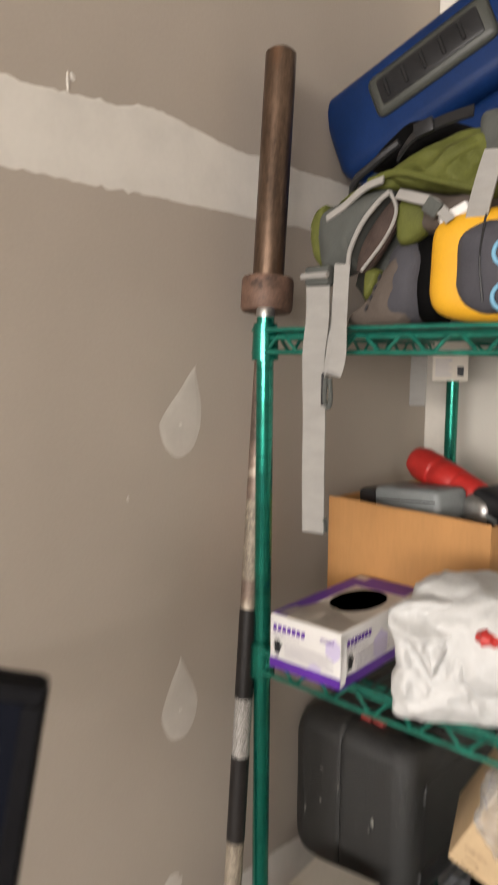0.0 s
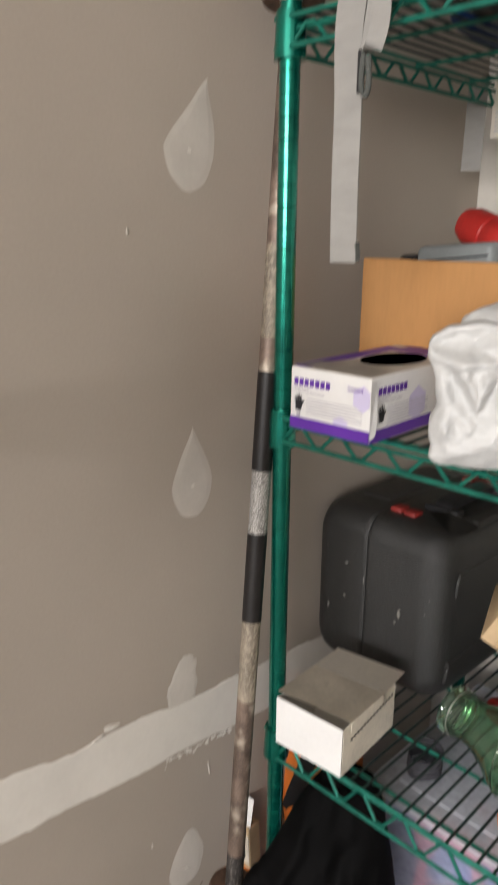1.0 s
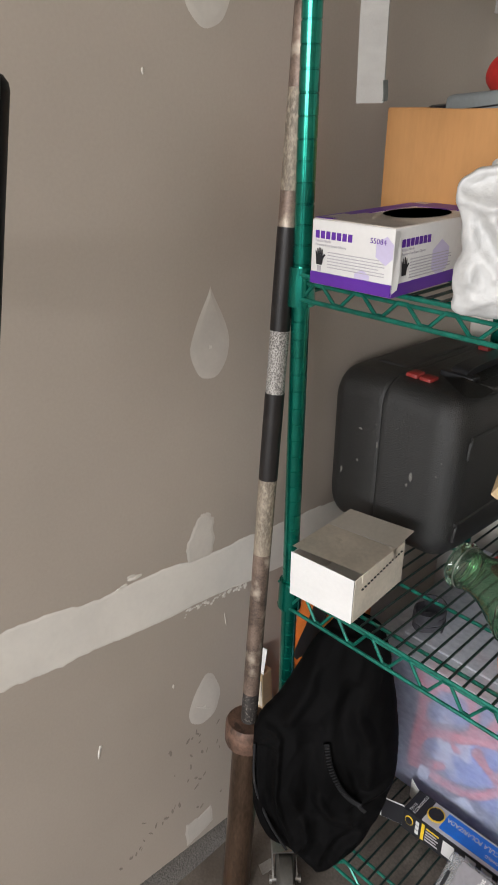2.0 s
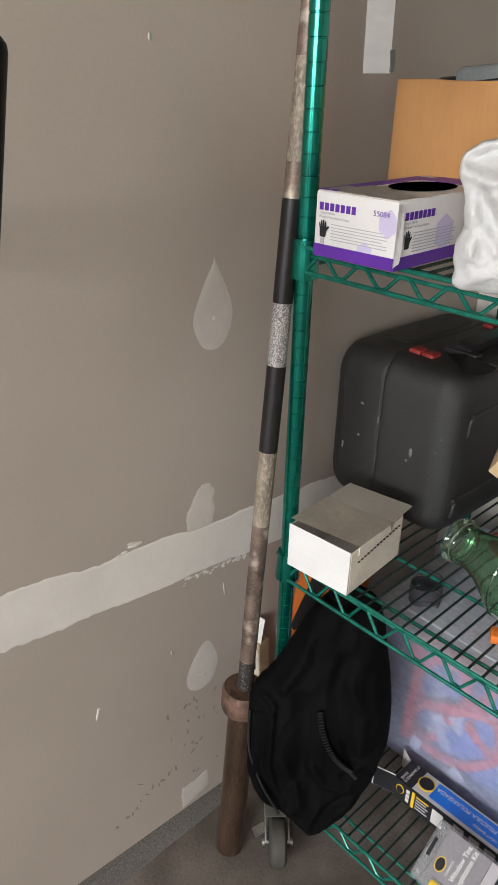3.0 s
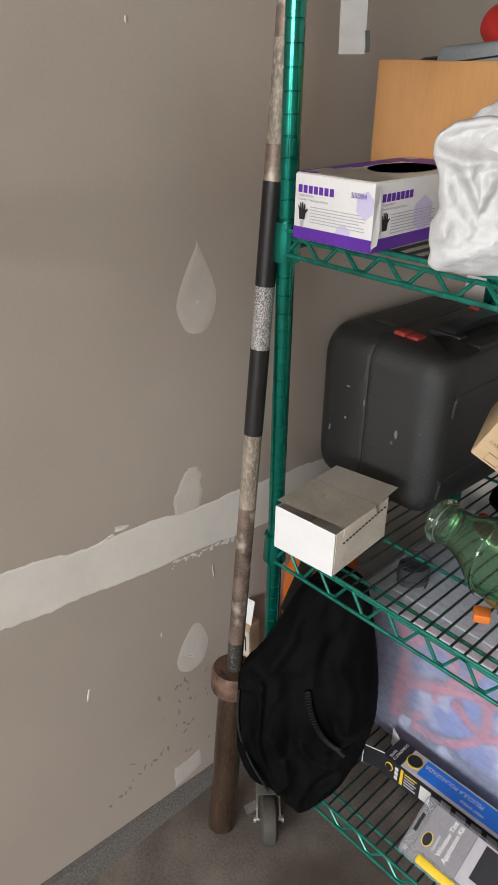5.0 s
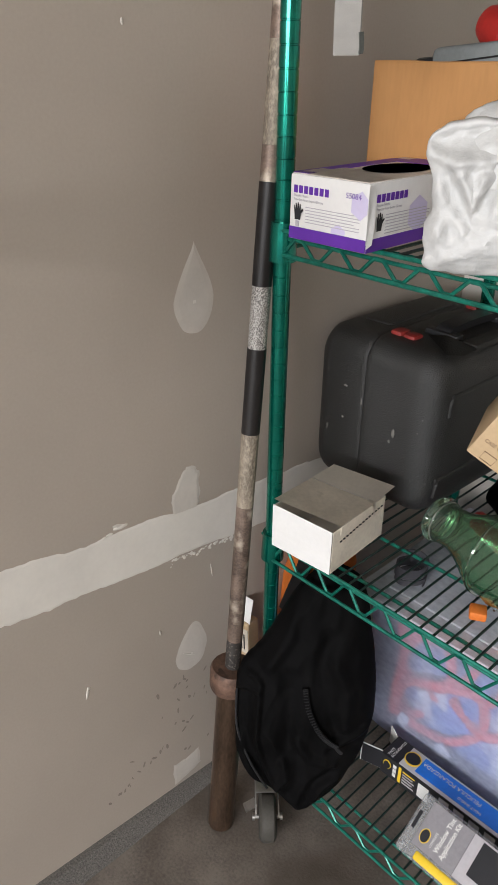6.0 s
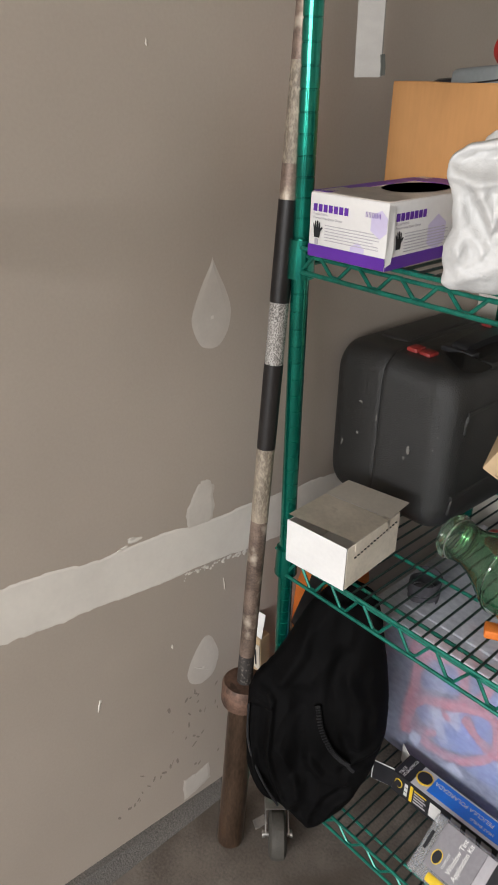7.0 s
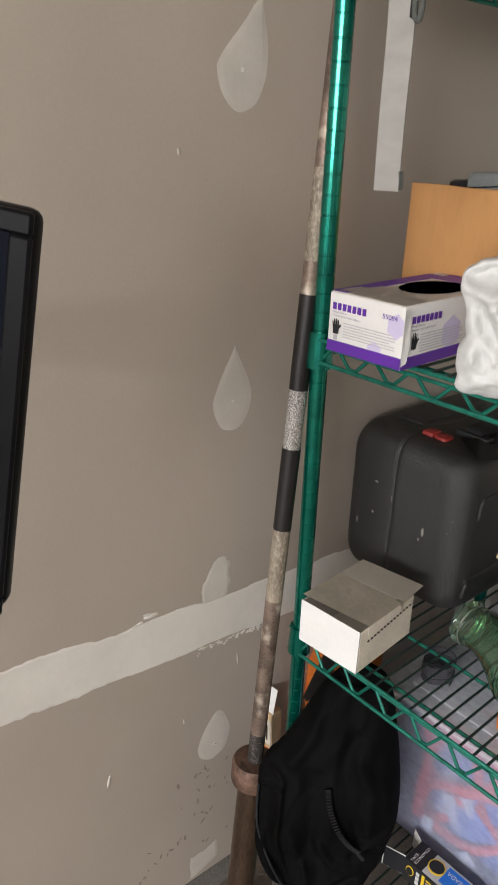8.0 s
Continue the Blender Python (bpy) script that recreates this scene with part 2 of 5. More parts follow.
def lathe(bm, prof, n=24, m=None, close=True):
    """Profile (radius, height) turned about z."""
    rings = []
    for r, z in prof:
        ring = []
        for j in range(n):
            p = Vector((r * math.cos(2 * math.pi * j / n), r * math.sin(2 * math.pi * j / n), z))
            ring.append(bm.verts.new(m @ p if m is not None else p))
        rings.append(ring)
    for a, b in zip(rings, rings[1:]):
        for j in range(n):
            bm.faces.new((a[j], a[(j + 1) % n], b[(j + 1) % n], b[j]))
    if close:
        bm.faces.new(rings[0][::-1])
        bm.faces.new(rings[-1])
    return bm


def curve(pts, n=8):
    """Catmull-Rom through the points."""
    pts = [Vector(p) for p in pts]
    out = []
    for i in range(len(pts) - 1):
        a, b, c, d = pts[max(i - 1, 0)], pts[i], pts[i + 1], pts[min(i + 2, len(pts) - 1)]
        for j in range(n):
            t = j / n
            out.append(0.5 * ((2 * b) + (c - a) * t + (2 * a - 5 * b + 4 * c - d) * t * t + (3 * b - a - 3 * c + d) * t ** 3))
    return out + [pts[-1]]


def lump(bm, centre, half, power=2.6, n=40, rough=(), m=None, squash=None, base=None, crease=(), ridge=()):
    """A soft closed body: a superellipsoid with noise folds. rough, crease: (scale, amount) pairs. base: it lies flat on this height."""
    rows = n // 2
    rings = []
    c = Vector(centre)

    def s(v):
        return math.copysign(abs(v) ** (2 / power), v)
    for i in range(rows + 1):
        ph = -math.pi / 2 + math.pi * i / rows
        ring = []
        for j in range(n):
            th = 2 * math.pi * j / n
            p = Vector((s(math.cos(ph)) * s(math.cos(th)), s(math.cos(ph)) * s(math.sin(th)), s(math.sin(ph))))
            q = Vector((p.x * half[0], p.y * half[1], p.z * half[2]))
            if squash:
                q = squash(q)
            d = p.normalized()
            for sc, am in rough:
                q = q + d * am * (1 - 2 * abs(noise.noise((q + c) * sc)) if am > 0 else 2 * noise.noise((q + c) * sc))
            for sc, am in crease:
                f = noise.voronoi((q + c) * sc)[0]
                q = q + d * am * (min(1.0, (f[1] - f[0]) * 1.6) - 0.4)
            for sc, am in ridge:
                v = noise.noise((q + c) * sc)
                q = q + d * am * max(0.0, 1 - abs(v) * 6) ** 1.4
            q = q + c
            if base is not None:
                q.z = max(q.z, base)
            ring.append(bm.verts.new(m @ q if m is not None else q))
            if i in (0, rows):
                break
        rings.append(ring)
    for i in range(rows):
        a, b = rings[i], rings[i + 1]
        for j in range(n):
            k = (j + 1) % n
            if len(a) == 1:
                bm.faces.new((a[0], b[k], b[j]))
            elif len(b) == 1:
                bm.faces.new((a[j], a[k], b[0]))
            else:
                bm.faces.new((a[j], a[k], b[k], b[j]))
    return bm


def skin(bm, rim, bulge, back, folds=(), seams=(), seed=0.0, steps=36, shape=2.2, facets=(), ragged=0.0):
    """A slack bag lying in its own xy plane, swelling to +z inside a curved rim.
    folds: (scale x, scale y, amount) of ridged noise; seams: (points, amount, width) of raised or sunken lines."""
    ring_p = [Vector((x, y, 0)) for x, y in rim]
    k = len(ring_p)
    loop_p = []
    for i in range(k):
        a, b, c, d = ring_p[i - 1], ring_p[i], ring_p[(i + 1) % k], ring_p[(i + 2) % k]
        for q in range(9):
            t = q / 9
            loop_p.append(0.5 * ((2 * b) + (c - a) * t + (2 * a - 5 * b + 4 * c - d) * t * t + (3 * b - a - 3 * c + d) * t ** 3))
    mid = sum(ring_p, Vector()) / k
    loop_p = [p + (p - mid).normalized() * ragged * noise.noise((p.x * 70, p.y * 70, seed)) for p in loop_p]
    lines = [([Vector((x, y, 0)) for x, y in p], am, w) for p, am, w in seams]

    def away(v, p):
        best = 9.0
        for a, b in zip(p, p[1:]):
            ab = b - a
            f = max(0.0, min(1.0, (v - a).dot(ab) / ab.length_squared))
            best = min(best, (v - a - ab * f).length)
        return best
    rings = []
    for s in [-1.0, -0.75, -0.45, -0.2] + [i / steps for i in range(steps)]:
        ring_v = []
        for p in loop_p:
            f = max(0.0, s)
            v = p.lerp(mid, f if s >= 0 else 0.35 * max(0.0, -s - 0.2))
            h = s * back
            if s >= 0:
                h = bulge * (max(0.0, 1 - (1 - f) ** shape)) ** 0.5
                ease = min(1.0, 0.15 + f * 5)
                for sx, sy, am in folds:
                    h += am * ease * (0.5 - 1.6 * abs(noise.noise((v.x * sx, v.y * sy, seed))))
                for sc, am in facets:
                    near = noise.voronoi(Vector((v.x * sc, v.y * sc * 0.8, seed)))[0]
                    h += am * ease * (min(1.0, (near[1] - near[0]) * 1.3) - 0.45)
                for pts, am, w in lines:
                    near_by = max(0.0, 1 - away(v, pts) / (1.8 * w))
                    h += am * min(1.0, 0.3 + f * 6) * near_by * near_by * (3 - 2 * near_by)
            ring_v.append(bm.verts.new((v.x, v.y, h)))
        rings.append(ring_v)
    n = len(loop_p)
    for a, b in zip(rings, rings[1:]):
        for j in range(n):
            bm.faces.new((a[j], a[(j + 1) % n], b[(j + 1) % n], b[j]))
    tip = bm.verts.new((mid.x, mid.y, sum(v.co.z for v in rings[-1]) / n))
    for j in range(n):
        bm.faces.new((rings[-1][j], rings[-1][(j + 1) % n], tip))
    bm.faces.new(rings[0][::-1])
    return bm


def plate(pts, thick=0.0012, m=None):
    """A bent sheet between corners, with thickness."""
    bm = bmesh.new()
    vs = [bm.verts.new(m @ Vector(p) if m is not None else p) for p in pts]
    bm.faces.new(vs)
    bmesh.ops.solidify(bm, geom=bm.faces[:], thickness=thick)
    return bm


def text(name, words, size, m, material, parent, bold=0.0, width=None):
    cu = bpy.data.curves.new(name, "FONT")
    cu.body, cu.size, cu.extrude, cu.offset = words, size, 0.0001, bold
    tmp = bpy.data.objects.new(name, cu)
    scene.collection.objects.link(tmp)
    dg = bpy.context.evaluated_depsgraph_get()
    me = bpy.data.meshes.new_from_object(tmp.evaluated_get(dg))
    bpy.data.objects.remove(tmp)
    if width:
        xs = [v.co.x for v in me.vertices]
        k = width / (max(xs) - min(xs))
        for v in me.vertices:
            v.co.x *= k
    me.materials.clear()
    me.materials.append(material)
    ob = new(name, me)
    ob.parent = parent
    ob.matrix_basis = m
    return ob


# ---- structure ----
RX, RY0, RY1, RZ = 5.6, -5.0, 0.675, 2.75


def slab(name, lo, hi, material, label, category):
    ob = new(name, finish(boxed(lo, hi), name, material, False))
    return tagged(ob, label, category, kind="structure")


wall_left = slab("wall_left", (-0.12, RY0 - 0.12, 0), (0, RY1 + 0.12, RZ), M_WALL, "greige drywall with unpainted joint compound patches", "wall")
wall_back = slab("wall_back", (0, RY1, 0), (RX, RY1 + 0.12, RZ), M_BACK, "pale drywall behind the shelving", "wall")
slab("wall_right", (RX, RY0 - 0.12, 0), (RX + 0.12, RY1 + 0.12, RZ), M_WALL, "plain greige garage wall", "wall")
DX0, DX1, DZ = 0.2, 5.25, 2.4
slab("wall_front", (0, RY0 - 0.12, 0), (DX0, RY0, RZ), M_BACK, "plain pale wall beside the garage door opening", "wall")
slab("wall_front_side", (DX1, RY0 - 0.12, 0), (RX, RY0, RZ), M_BACK, "plain pale wall beside the garage door opening", "wall")
slab("wall_front_header", (DX0, RY0 - 0.12, DZ), (DX1, RY0, RZ), M_BACK, "plain pale wall above the garage door opening", "wall")
slab("ceiling", (-0.12, RY0 - 0.12, RZ), (RX + 0.12, RY1 + 0.12, RZ + 0.1), M_CEIL, "plain white garage ceiling", "ceiling")
slab("floor", (-0.12, RY0 - 0.12, -0.1), (RX + 0.12, RY1 + 0.12, 0), M_CONC, "stained grey concrete garage floor", "floor")
ground = new("ground", finish(boxed((-60, -120, -0.3), (60, RY0 - 0.12, -0.02)), "ground", M_DRIVE, False))
tagged(ground, "pale concrete driveway outside the garage", "ground", kind="structure")


def outline(pts, x0, x1, fade=0.004):
    """A thin skin on the left wall: an outline in (y, z) with a feathered rim."""
    bm = bmesh.new()
    k = len(pts)
    cy, cz = sum(p[0] for p in pts) / k, sum(p[1] for p in pts) / k
    a = [bm.verts.new((x0, y, z)) for y, z in pts]
    b = []
    for y, z in pts:
        d = Vector((cy - y, cz - z))
        d = d.normalized() * min(fade, d.length * 0.5)
        b.append(bm.verts.new((x1, y + d.x, z + d.y)))
    for i in range(k):
        j = (i + 1) % k
        bm.faces.new((a[i], a[j], b[j], b[i]))
    bm.faces.new(b)
    return bm


def mud_spot(y, z, w, h, tip=1.0, lean=0.0, seed=0.0, label=""):
    """A trowelled drop of joint compound: round below, drawn out to a tip above."""
    pts = []
    for i in range(48):
        a = 2 * math.pi * i / 48
        s, c = math.sin(a), math.cos(a)
        pull = max(0.0, c)
        rw = 0.46 * w * s * (1 - 0.93 * tip * pull ** 1.25)
        rz = h * (0.62 * c if c > 0 else 0.38 * c)
        n = 0.020 * w * noise.noise((c * 1.6 + seed, s * 1.6, seed)) * 2
        pts.append((y + rw + lean * max(0.0, rz) + n * s, z + rz + n * c))
    ob = part("joint_compound", outline(pts, 0.0, 0.0005, 0.010), M_SKIM, wall_left, label, False)
    part("screw_dimple", boxed((0.001, y - 0.003, z - 0.006), (0.0013, y + 0.002, z - 0.001), 0.0003, 1), M_MUD, ob)
    return ob


def mud_strip(y0, y1, top, bot, seed, amp=0.006):
    n = 420
    up, dn = [], []
    for i in range(n + 1):
        y = y0 + (y1 - y0) * i / n
        rough = 1.0 + 3.0 * max(0.0, noise.noise((y * 3.0, seed, 1.5)))
        step = 1.4 * amp * max(-0.35, min(0.35, 4 * noise.noise((y * 6.0, seed, 6.5))))
        up.append((y, top(y) + step + amp * rough * noise.noise((y * 9, seed, 0)) + 0.0022 * rough * noise.noise((y * 70, seed, 3)) + 0.0015 * rough * noise.noise((y * 190, seed, 8))))
        dn.append((y, bot(y) - 0.6 * step + amp * 0.6 * noise.noise((y * 8, seed + 5, 0)) + 0.0016 * rough * noise.noise((y * 70, seed + 7, 3)) + 0.0012 * rough * noise.noise((y * 190, seed, 12))))
    bm = bmesh.new()
    cols = []
    for (y, a), (_, b) in zip(up, dn):
        cols.append([bm.verts.new((x, y, z)) for x, z in ((0, a), (0.0008, a - 0.004), (0.0008, b + 0.004), (0, b))])
    for p, q in zip(cols, cols[1:]):
        for j in range(3):
            bm.faces.new((p[j], q[j], q[j + 1], p[j + 1]))
    return part("joint_compound", bm, M_MUD, wall_left, "pale unpainted joint compound band", False)


mud_strip(-3.0, 0.665, lambda y: 0.666 - 0.097 * y + (0.004 if y < -0.33 else 0), lambda y: 0.574 - 0.109 * y, 2.0, 0.005)
mud_strip(-3.0, 0.665, lambda y: 1.888 + 0.022 * math.exp(-((y + 0.105) / 0.1) ** 2), lambda y: 1.79, 9.0, 0.004)
mud_spot(-0.072, 1.4735, 0.088, 0.137, 0.95, 0.38, 1.0, "teardrop patch of pale joint compound")
mud_spot(-0.075, 1.026, 0.080, 0.138, 0.95, 0.02, 4.0, "teardrop patch of pale joint compound")
mud_spot(-0.102, 0.357, 0.080, 0.110, 0.35, 0.12, 7.0, "round patch of pale joint compound")


def patch(pts, seed, material, label=""):
    """A trowelled patch with a hand-drawn outline, its rim slightly uneven."""
    rim = []
    for i, (y, z) in enumerate(pts):
        y1, z1 = pts[(i + 1) % len(pts)]
        for k in range(7):
            f = k / 7
            rim.append((y + (y1 - y) * f + 0.0035 * noise.noise((y * 40 + f * 3, z * 40, seed)), z + (z1 - z) * f + 0.0035 * noise.noise((z * 40, y * 40 + f * 3, seed + 4))))
    return part("joint_compound", outline(rim, 0.0, 0.0006, 0.006), material, wall_left, label, False)


patch([(-0.098, 0.754), (-0.084, 0.752), (-0.074, 0.736), (-0.073, 0.689), (-0.080, 0.668), (-0.129, 0.671), (-0.133, 0.705), (-0.121, 0.726), (-0.110, 0.745)], 9.0, M_SKIM, "small patch of pale joint compound above the band")
patch([(-0.158, 0.086), (-0.125, 0.080), (-0.092, 0.086), (-0.088, 0.040), (-0.120, 0.030), (-0.156, 0.026)], 3.0, M_SKIM)
# pitted lower rim of the band and the flakes over its upper one
random.seed(11)
for i in range(70):
    y = random.uniform(-0.14, 0.0)
    w = random.uniform(0.0012, 0.0038)
    part("compound_fleck", lump(bmesh.new(), (0.0003, 0, 0), (0.0005, w, w * random.uniform(0.5, 0.9)), 2.0, 8, m=pose(0, y, 0.574 - 0.109 * y - 0.002 - abs(random.gauss(0, 0.005)), random.uniform(-40, 40), 0, 0)), M_MUD, wall_left)
for y, z, w, h in ((-0.232, 0.701, 0.013, 0.0035), (-0.252, 0.696, 0.006, 0.0018), (-0.262, 0.694, 0.004, 0.0015)):
    part("compound_fleck", lump(bmesh.new(), (0.0003, 0, 0), (0.0006, w, h), 2.0, 20, ((200, 0.0008),), m=pose(0, y, z - 0.002, -5.5, 0, 0)), M_MUD, wall_left)
# torn paper, nicks and scuffs in the drywall
for y, z, h, w, tilt, m in ((-0.322, 0.408, 0.022, 0.0040, -12, M_MUD), (-0.319, 0.418, 0.006, 0.0050, 20, M_MUD), (-0.236, 0.703, 0.020, 0.005, 74, M_SKIM), (-0.256, 1.906, 0.026, 0.003, 0, M_MUD), (-0.249, 1.913, 0.010, 0.006, 30, M_MUD), (-0.05, 0.52, 0.030, 0.0014, 8, M_SKIM), (-0.172, 1.372, 0.007, 0.003, 5, M_SKIM), (-0.105, 0.352, 0.05, 0.0015, 52, M_MUD), (-0.17, 0.445, 0.010, 0.003, 5, M_SKIM)):
    part("wall_nick", lump(bmesh.new(), (0.0003, 0, 0), (0.0004, w / 2, h / 2), 1.6, 20, ((260, 0.0006), (600, 0.0004)), m=pose(0, y, z, tilt, 0, 0)), m, wall_left)
random.seed(3)
for i in range(40):
    y, z = -0.11 + random.gauss(0, 0.035), random.uniform(0.10, 0.33)
    if i > 36:
        y, z = -0.27 + random.gauss(0, 0.05), random.uniform(0.08, 0.2)
    elif i > 24:
        y, z = -0.30 + 0.011 * (i - 24) + random.gauss(0, 0.004), 0.11 + 0.004 * (i - 24) + random.gauss(0, 0.006)
    part("wall_scuff", lump(bmesh.new(), (0.0002, 0, 0), (0.0002, random.uniform(0.0010, 0.0030), random.uniform(0.002, 0.008)), 2.0, 16, m=pose(-0.0001, y, z, random.uniform(-60, 60), 0, 0)), M_SCUFF, wall_left)
# corner tape, feathered on both sides
part("corner_tape", boxed((0.003, RY1 - 0.002, 0.0), (0.06, RY1, RZ - 0.001)), M_MUD, wall_back, "unpainted corner joint compound", False)


# exposed rough footing under the drywall
def footing():
    bm = bmesh.new()
    n = 120
    prof = []
    for i in range(n + 1):
        y = RY0 + (RY1 - RY0) * i / n
        h = min(0.058, max(0.010, 0.012 - 0.08 * (y + 0.05)))
        prof.append([bm.verts.new((x + 0.0015 * noise.noise((y * 30, x * 90, z * 90)), y, z)) for x, z in ((-0.001, h), (0.012, h - 0.002), (0.026, h * 0.45), (0.031, 0.0))])
    for p, q in zip(prof, prof[1:]):
        for j in range(3):
            bm.faces.new((p[j], q[j], q[j + 1], p[j + 1]))
    return bm


foot = new("baseboard", finish(footing(), "baseboard", M_CURB))
tagged(foot, "rough grey concrete footing strip along the wall base", "footing", kind="structure")


# ---- shelving unit ----
SX0, SX1, SY0, SY1 = 0.1105, 1.29, -0.008, 0.582
shelving = thing("shelving_unit", "green epoxy-coated wire shelving unit on casters", "shelf")
prof = [(0.0127, 0.075)]
zz = 0.08
while zz < 1.625:
    prof += [(0.0127, zz), (0.0118, zz + 0.0007), (0.0118, zz + 0.0017), (0.0127, zz + 0.0024)]
    zz += 0.0254
prof += [(0.0127, 1.632)]
post = part("post", lathe(bmesh.new(), prof, 20), M_GREEN, shelving)
post.matrix_basis = pose(SX0, SY0, 0)
for x, y in ((SX1, SY0), (SX0, SY1), (SX1, SY1)):
    again(post, pose(x, y, 0))
cap = part("post_cap", lathe(bmesh.new(), [(0.0135, 1.628), (0.0135, 1.637), (0.011, 1.641)], 20), M_STEEL, shelving, "scuffed silver post cap")
cap.matrix_basis = pose(SX0, SY0, 0)
for x, y in ((SX1, SY0), (SX0, SY1), (SX1, SY1)):
    again(cap, pose(x, y, 0))


def zigzag(a, b, zt, zb):
    """The bent wire between the upper and the lower wire of a shelf's edge."""
    a, b = Vector(a), Vector(b)
    d = (b - a).normalized()
    n = max(2, round((b - a).length / 0.065))
    pts = []
    for i in range(n):
        p, q = a.lerp(b, i / n), a.lerp(b, (i + 0.5) / n)
        pts += [p - d * 0.006 + Vector((0, 0, zb)), p + d * 0.006 + Vector((0, 0, zb)), q - d * 0.006 + Vector((0, 0, zt)), q + d * 0.006 + Vector((0, 0, zt))]
    return tubed(pts[1:], 0.0026, 6)


def ring(z, out, r):
    return tubed([(SX0 - out, SY0 - out, z), (SX1 + out, SY0 - out, z), (SX1 + out, SY1 + out, z), (SX0 - out, SY1 + out, z)], r, 8, True)


collar_bm = lathe(bmesh.new(), [(0.0132, -0.026), (0.0195, -0.026), (0.0185, 0.0), (0.0172, 0.026), (0.0132, 0.026)], 20)
collar_me = finish(collar_bm, "collar", M_GREEN)
LEVELS = ((1.609, 1.578), (1.136, 1.104), (0.638, 0.596), (0.130, 0.095))
wire_me = None
for zt, zb in LEVELS:
    o, e = 0.012, 0.004
    shelf = part("shelf", ring(zt, o, 0.003), M_GREEND, shelving)
    part("inner_wire", ring(zt - 0.011, o - 0.006, 0.0027), M_GREEND, shelf)
    part("lower_wire", ring(zb, o, 0.0032), M_GREEND, shelf)
    for p, q in (((SX0 + e, SY0 - o + 0.004, 0), (SX1 - e, SY0 - o + 0.004, 0)), ((SX1 - e, SY1 + o - 0.004, 0), (SX0 + e, SY1 + o - 0.004, 0)),
                 ((SX0 - o + 0.004, SY1 - e, 0), (SX0 - o + 0.004, SY0 + e, 0)), ((SX1 + o - 0.004, SY0 + e, 0), (SX1 + o - 0.004, SY1 - e, 0))):
        part("zigzag_wire", zigzag(p, q, zt - 0.009, zb + 0.002), M_GREEND, shelf)
    for y in (SY0 + 0.018, SY0 + 0.13, SY0 + 0.285, SY0 + 0.44, SY1 - 0.018):
        part("support_wire", tubed([(SX0 - o, y, zt - 0.006), (SX1 + o, y, zt - 0.006)], 0.003, 6), M_GREEND, shelf)
    for x, y in ((SX0, SY0), (SX1, SY0), (SX0, SY1), (SX1, SY1)):
        c = new("collar", collar_me)
        c.parent, c.location = shelf, (x, y, (zt + zb) / 2 - 0.001)
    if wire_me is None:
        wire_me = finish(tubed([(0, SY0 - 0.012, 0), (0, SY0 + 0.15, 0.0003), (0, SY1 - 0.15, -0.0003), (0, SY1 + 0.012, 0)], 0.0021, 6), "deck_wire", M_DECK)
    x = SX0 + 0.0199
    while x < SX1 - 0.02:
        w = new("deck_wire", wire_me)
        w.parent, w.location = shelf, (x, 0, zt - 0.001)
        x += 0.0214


def caster(x, y, turn):
    """A swivel caster with a trailing fork, a brake lever and a rubber wheel."""
    c = part("caster", lathe(bmesh.new(), [(0.008, 0.08), (0.028, 0.082), (0.028, 0.09), (0.014, 0.095), (0.0125, 0.1)], 20), M_STEEL, shelving, "zinc-plated swivel caster")
    c.matrix_basis = pose(x, y, 0, 0, 0, turn)
    for s in (-1, 1):
        part("fork", tubed([(0.0, s * 0.021, 0.086), (0.05, s * 0.022, 0.084), (0.102, s * 0.022, 0.046)], 0, flat=(0.015, 0.0025, (1, 0, 0.6))), M_STEEL, c)
    part("fork", tubed([(-0.015, 0, 0.087), (0.03, 0, 0.092), (0.085, 0, 0.094)], 0, flat=(0.044, 0.003, (0, 1, 0))), M_STEEL, c)
    rot = pose(0.102, 0, 0.046, 90, 0, 0)
    part("wheel", lathe(bmesh.new(), [(0.014, -0.016), (0.038, -0.016), (0.0445, -0.011), (0.046, 0), (0.0445, 0.011), (0.038, 0.016), (0.014, 0.016)], 32, rot), M_RUBBER, c, "worn grey rubber wheel")
    part("axle", lathe(bmesh.new(), [(0.004, -0.029), (0.007, -0.029), (0.007, -0.024), (0.004, -0.024), (0.004, 0.024), (0.007, 0.024), (0.007, 0.029)], 10, rot), M_STEEL, c)
    part("brake_lever", tubed([(0.075, -0.022, 0.052), (0.078, -0.032, 0.047), (0.082, -0.044, 0.043)], 0, flat=(0.02, 0.003, (1, 0, 0))), M_STEEL, c)
    return c


for x, y, turn in ((SX0, SY0, -42), (SX1, SY0, -60), (SX0, SY1, 30), (SX1, SY1, 15)):
    caster(x, y, turn)

# ---- barbell leaning on the wall ----
foot_p, head_p = Vector((0.112, -0.131, 0.004)), Vector((0.070, 0.070, 2.03))
axis = (head_p - foot_p).normalized()
BL = (head_p - foot_p).length
barbell = thing("barbell", "rusty old barbell with taped grips standing upright against the wall", "barbell",
                m=Matrix.Translation(foot_p) @ axis.to_track_quat("Z", "Y").to_matrix().to_4x4())


def sleeve(z0, z1, c0, c1):
    bm = lathe(bmesh.new(), [(0.0, z0), (0.021, z0), (0.025, z0 + 0.004), (0.025, z1 - 0.004), (0.021, z1), (0.0, z1)][1:-1], 28)
    part("sleeve", bm, M_RUST, barbell, "brown rusty weight sleeve")
    part("collar", lathe(bmesh.new(), [(0.0255, c0), (0.037, c0 + 0.002), (0.039, c0 + 0.008), (0.039, c1 - 0.006), (0.036, c1), (0.0145, c1)], 32), M_RUSTC, barbell, "rust-crusted collar")


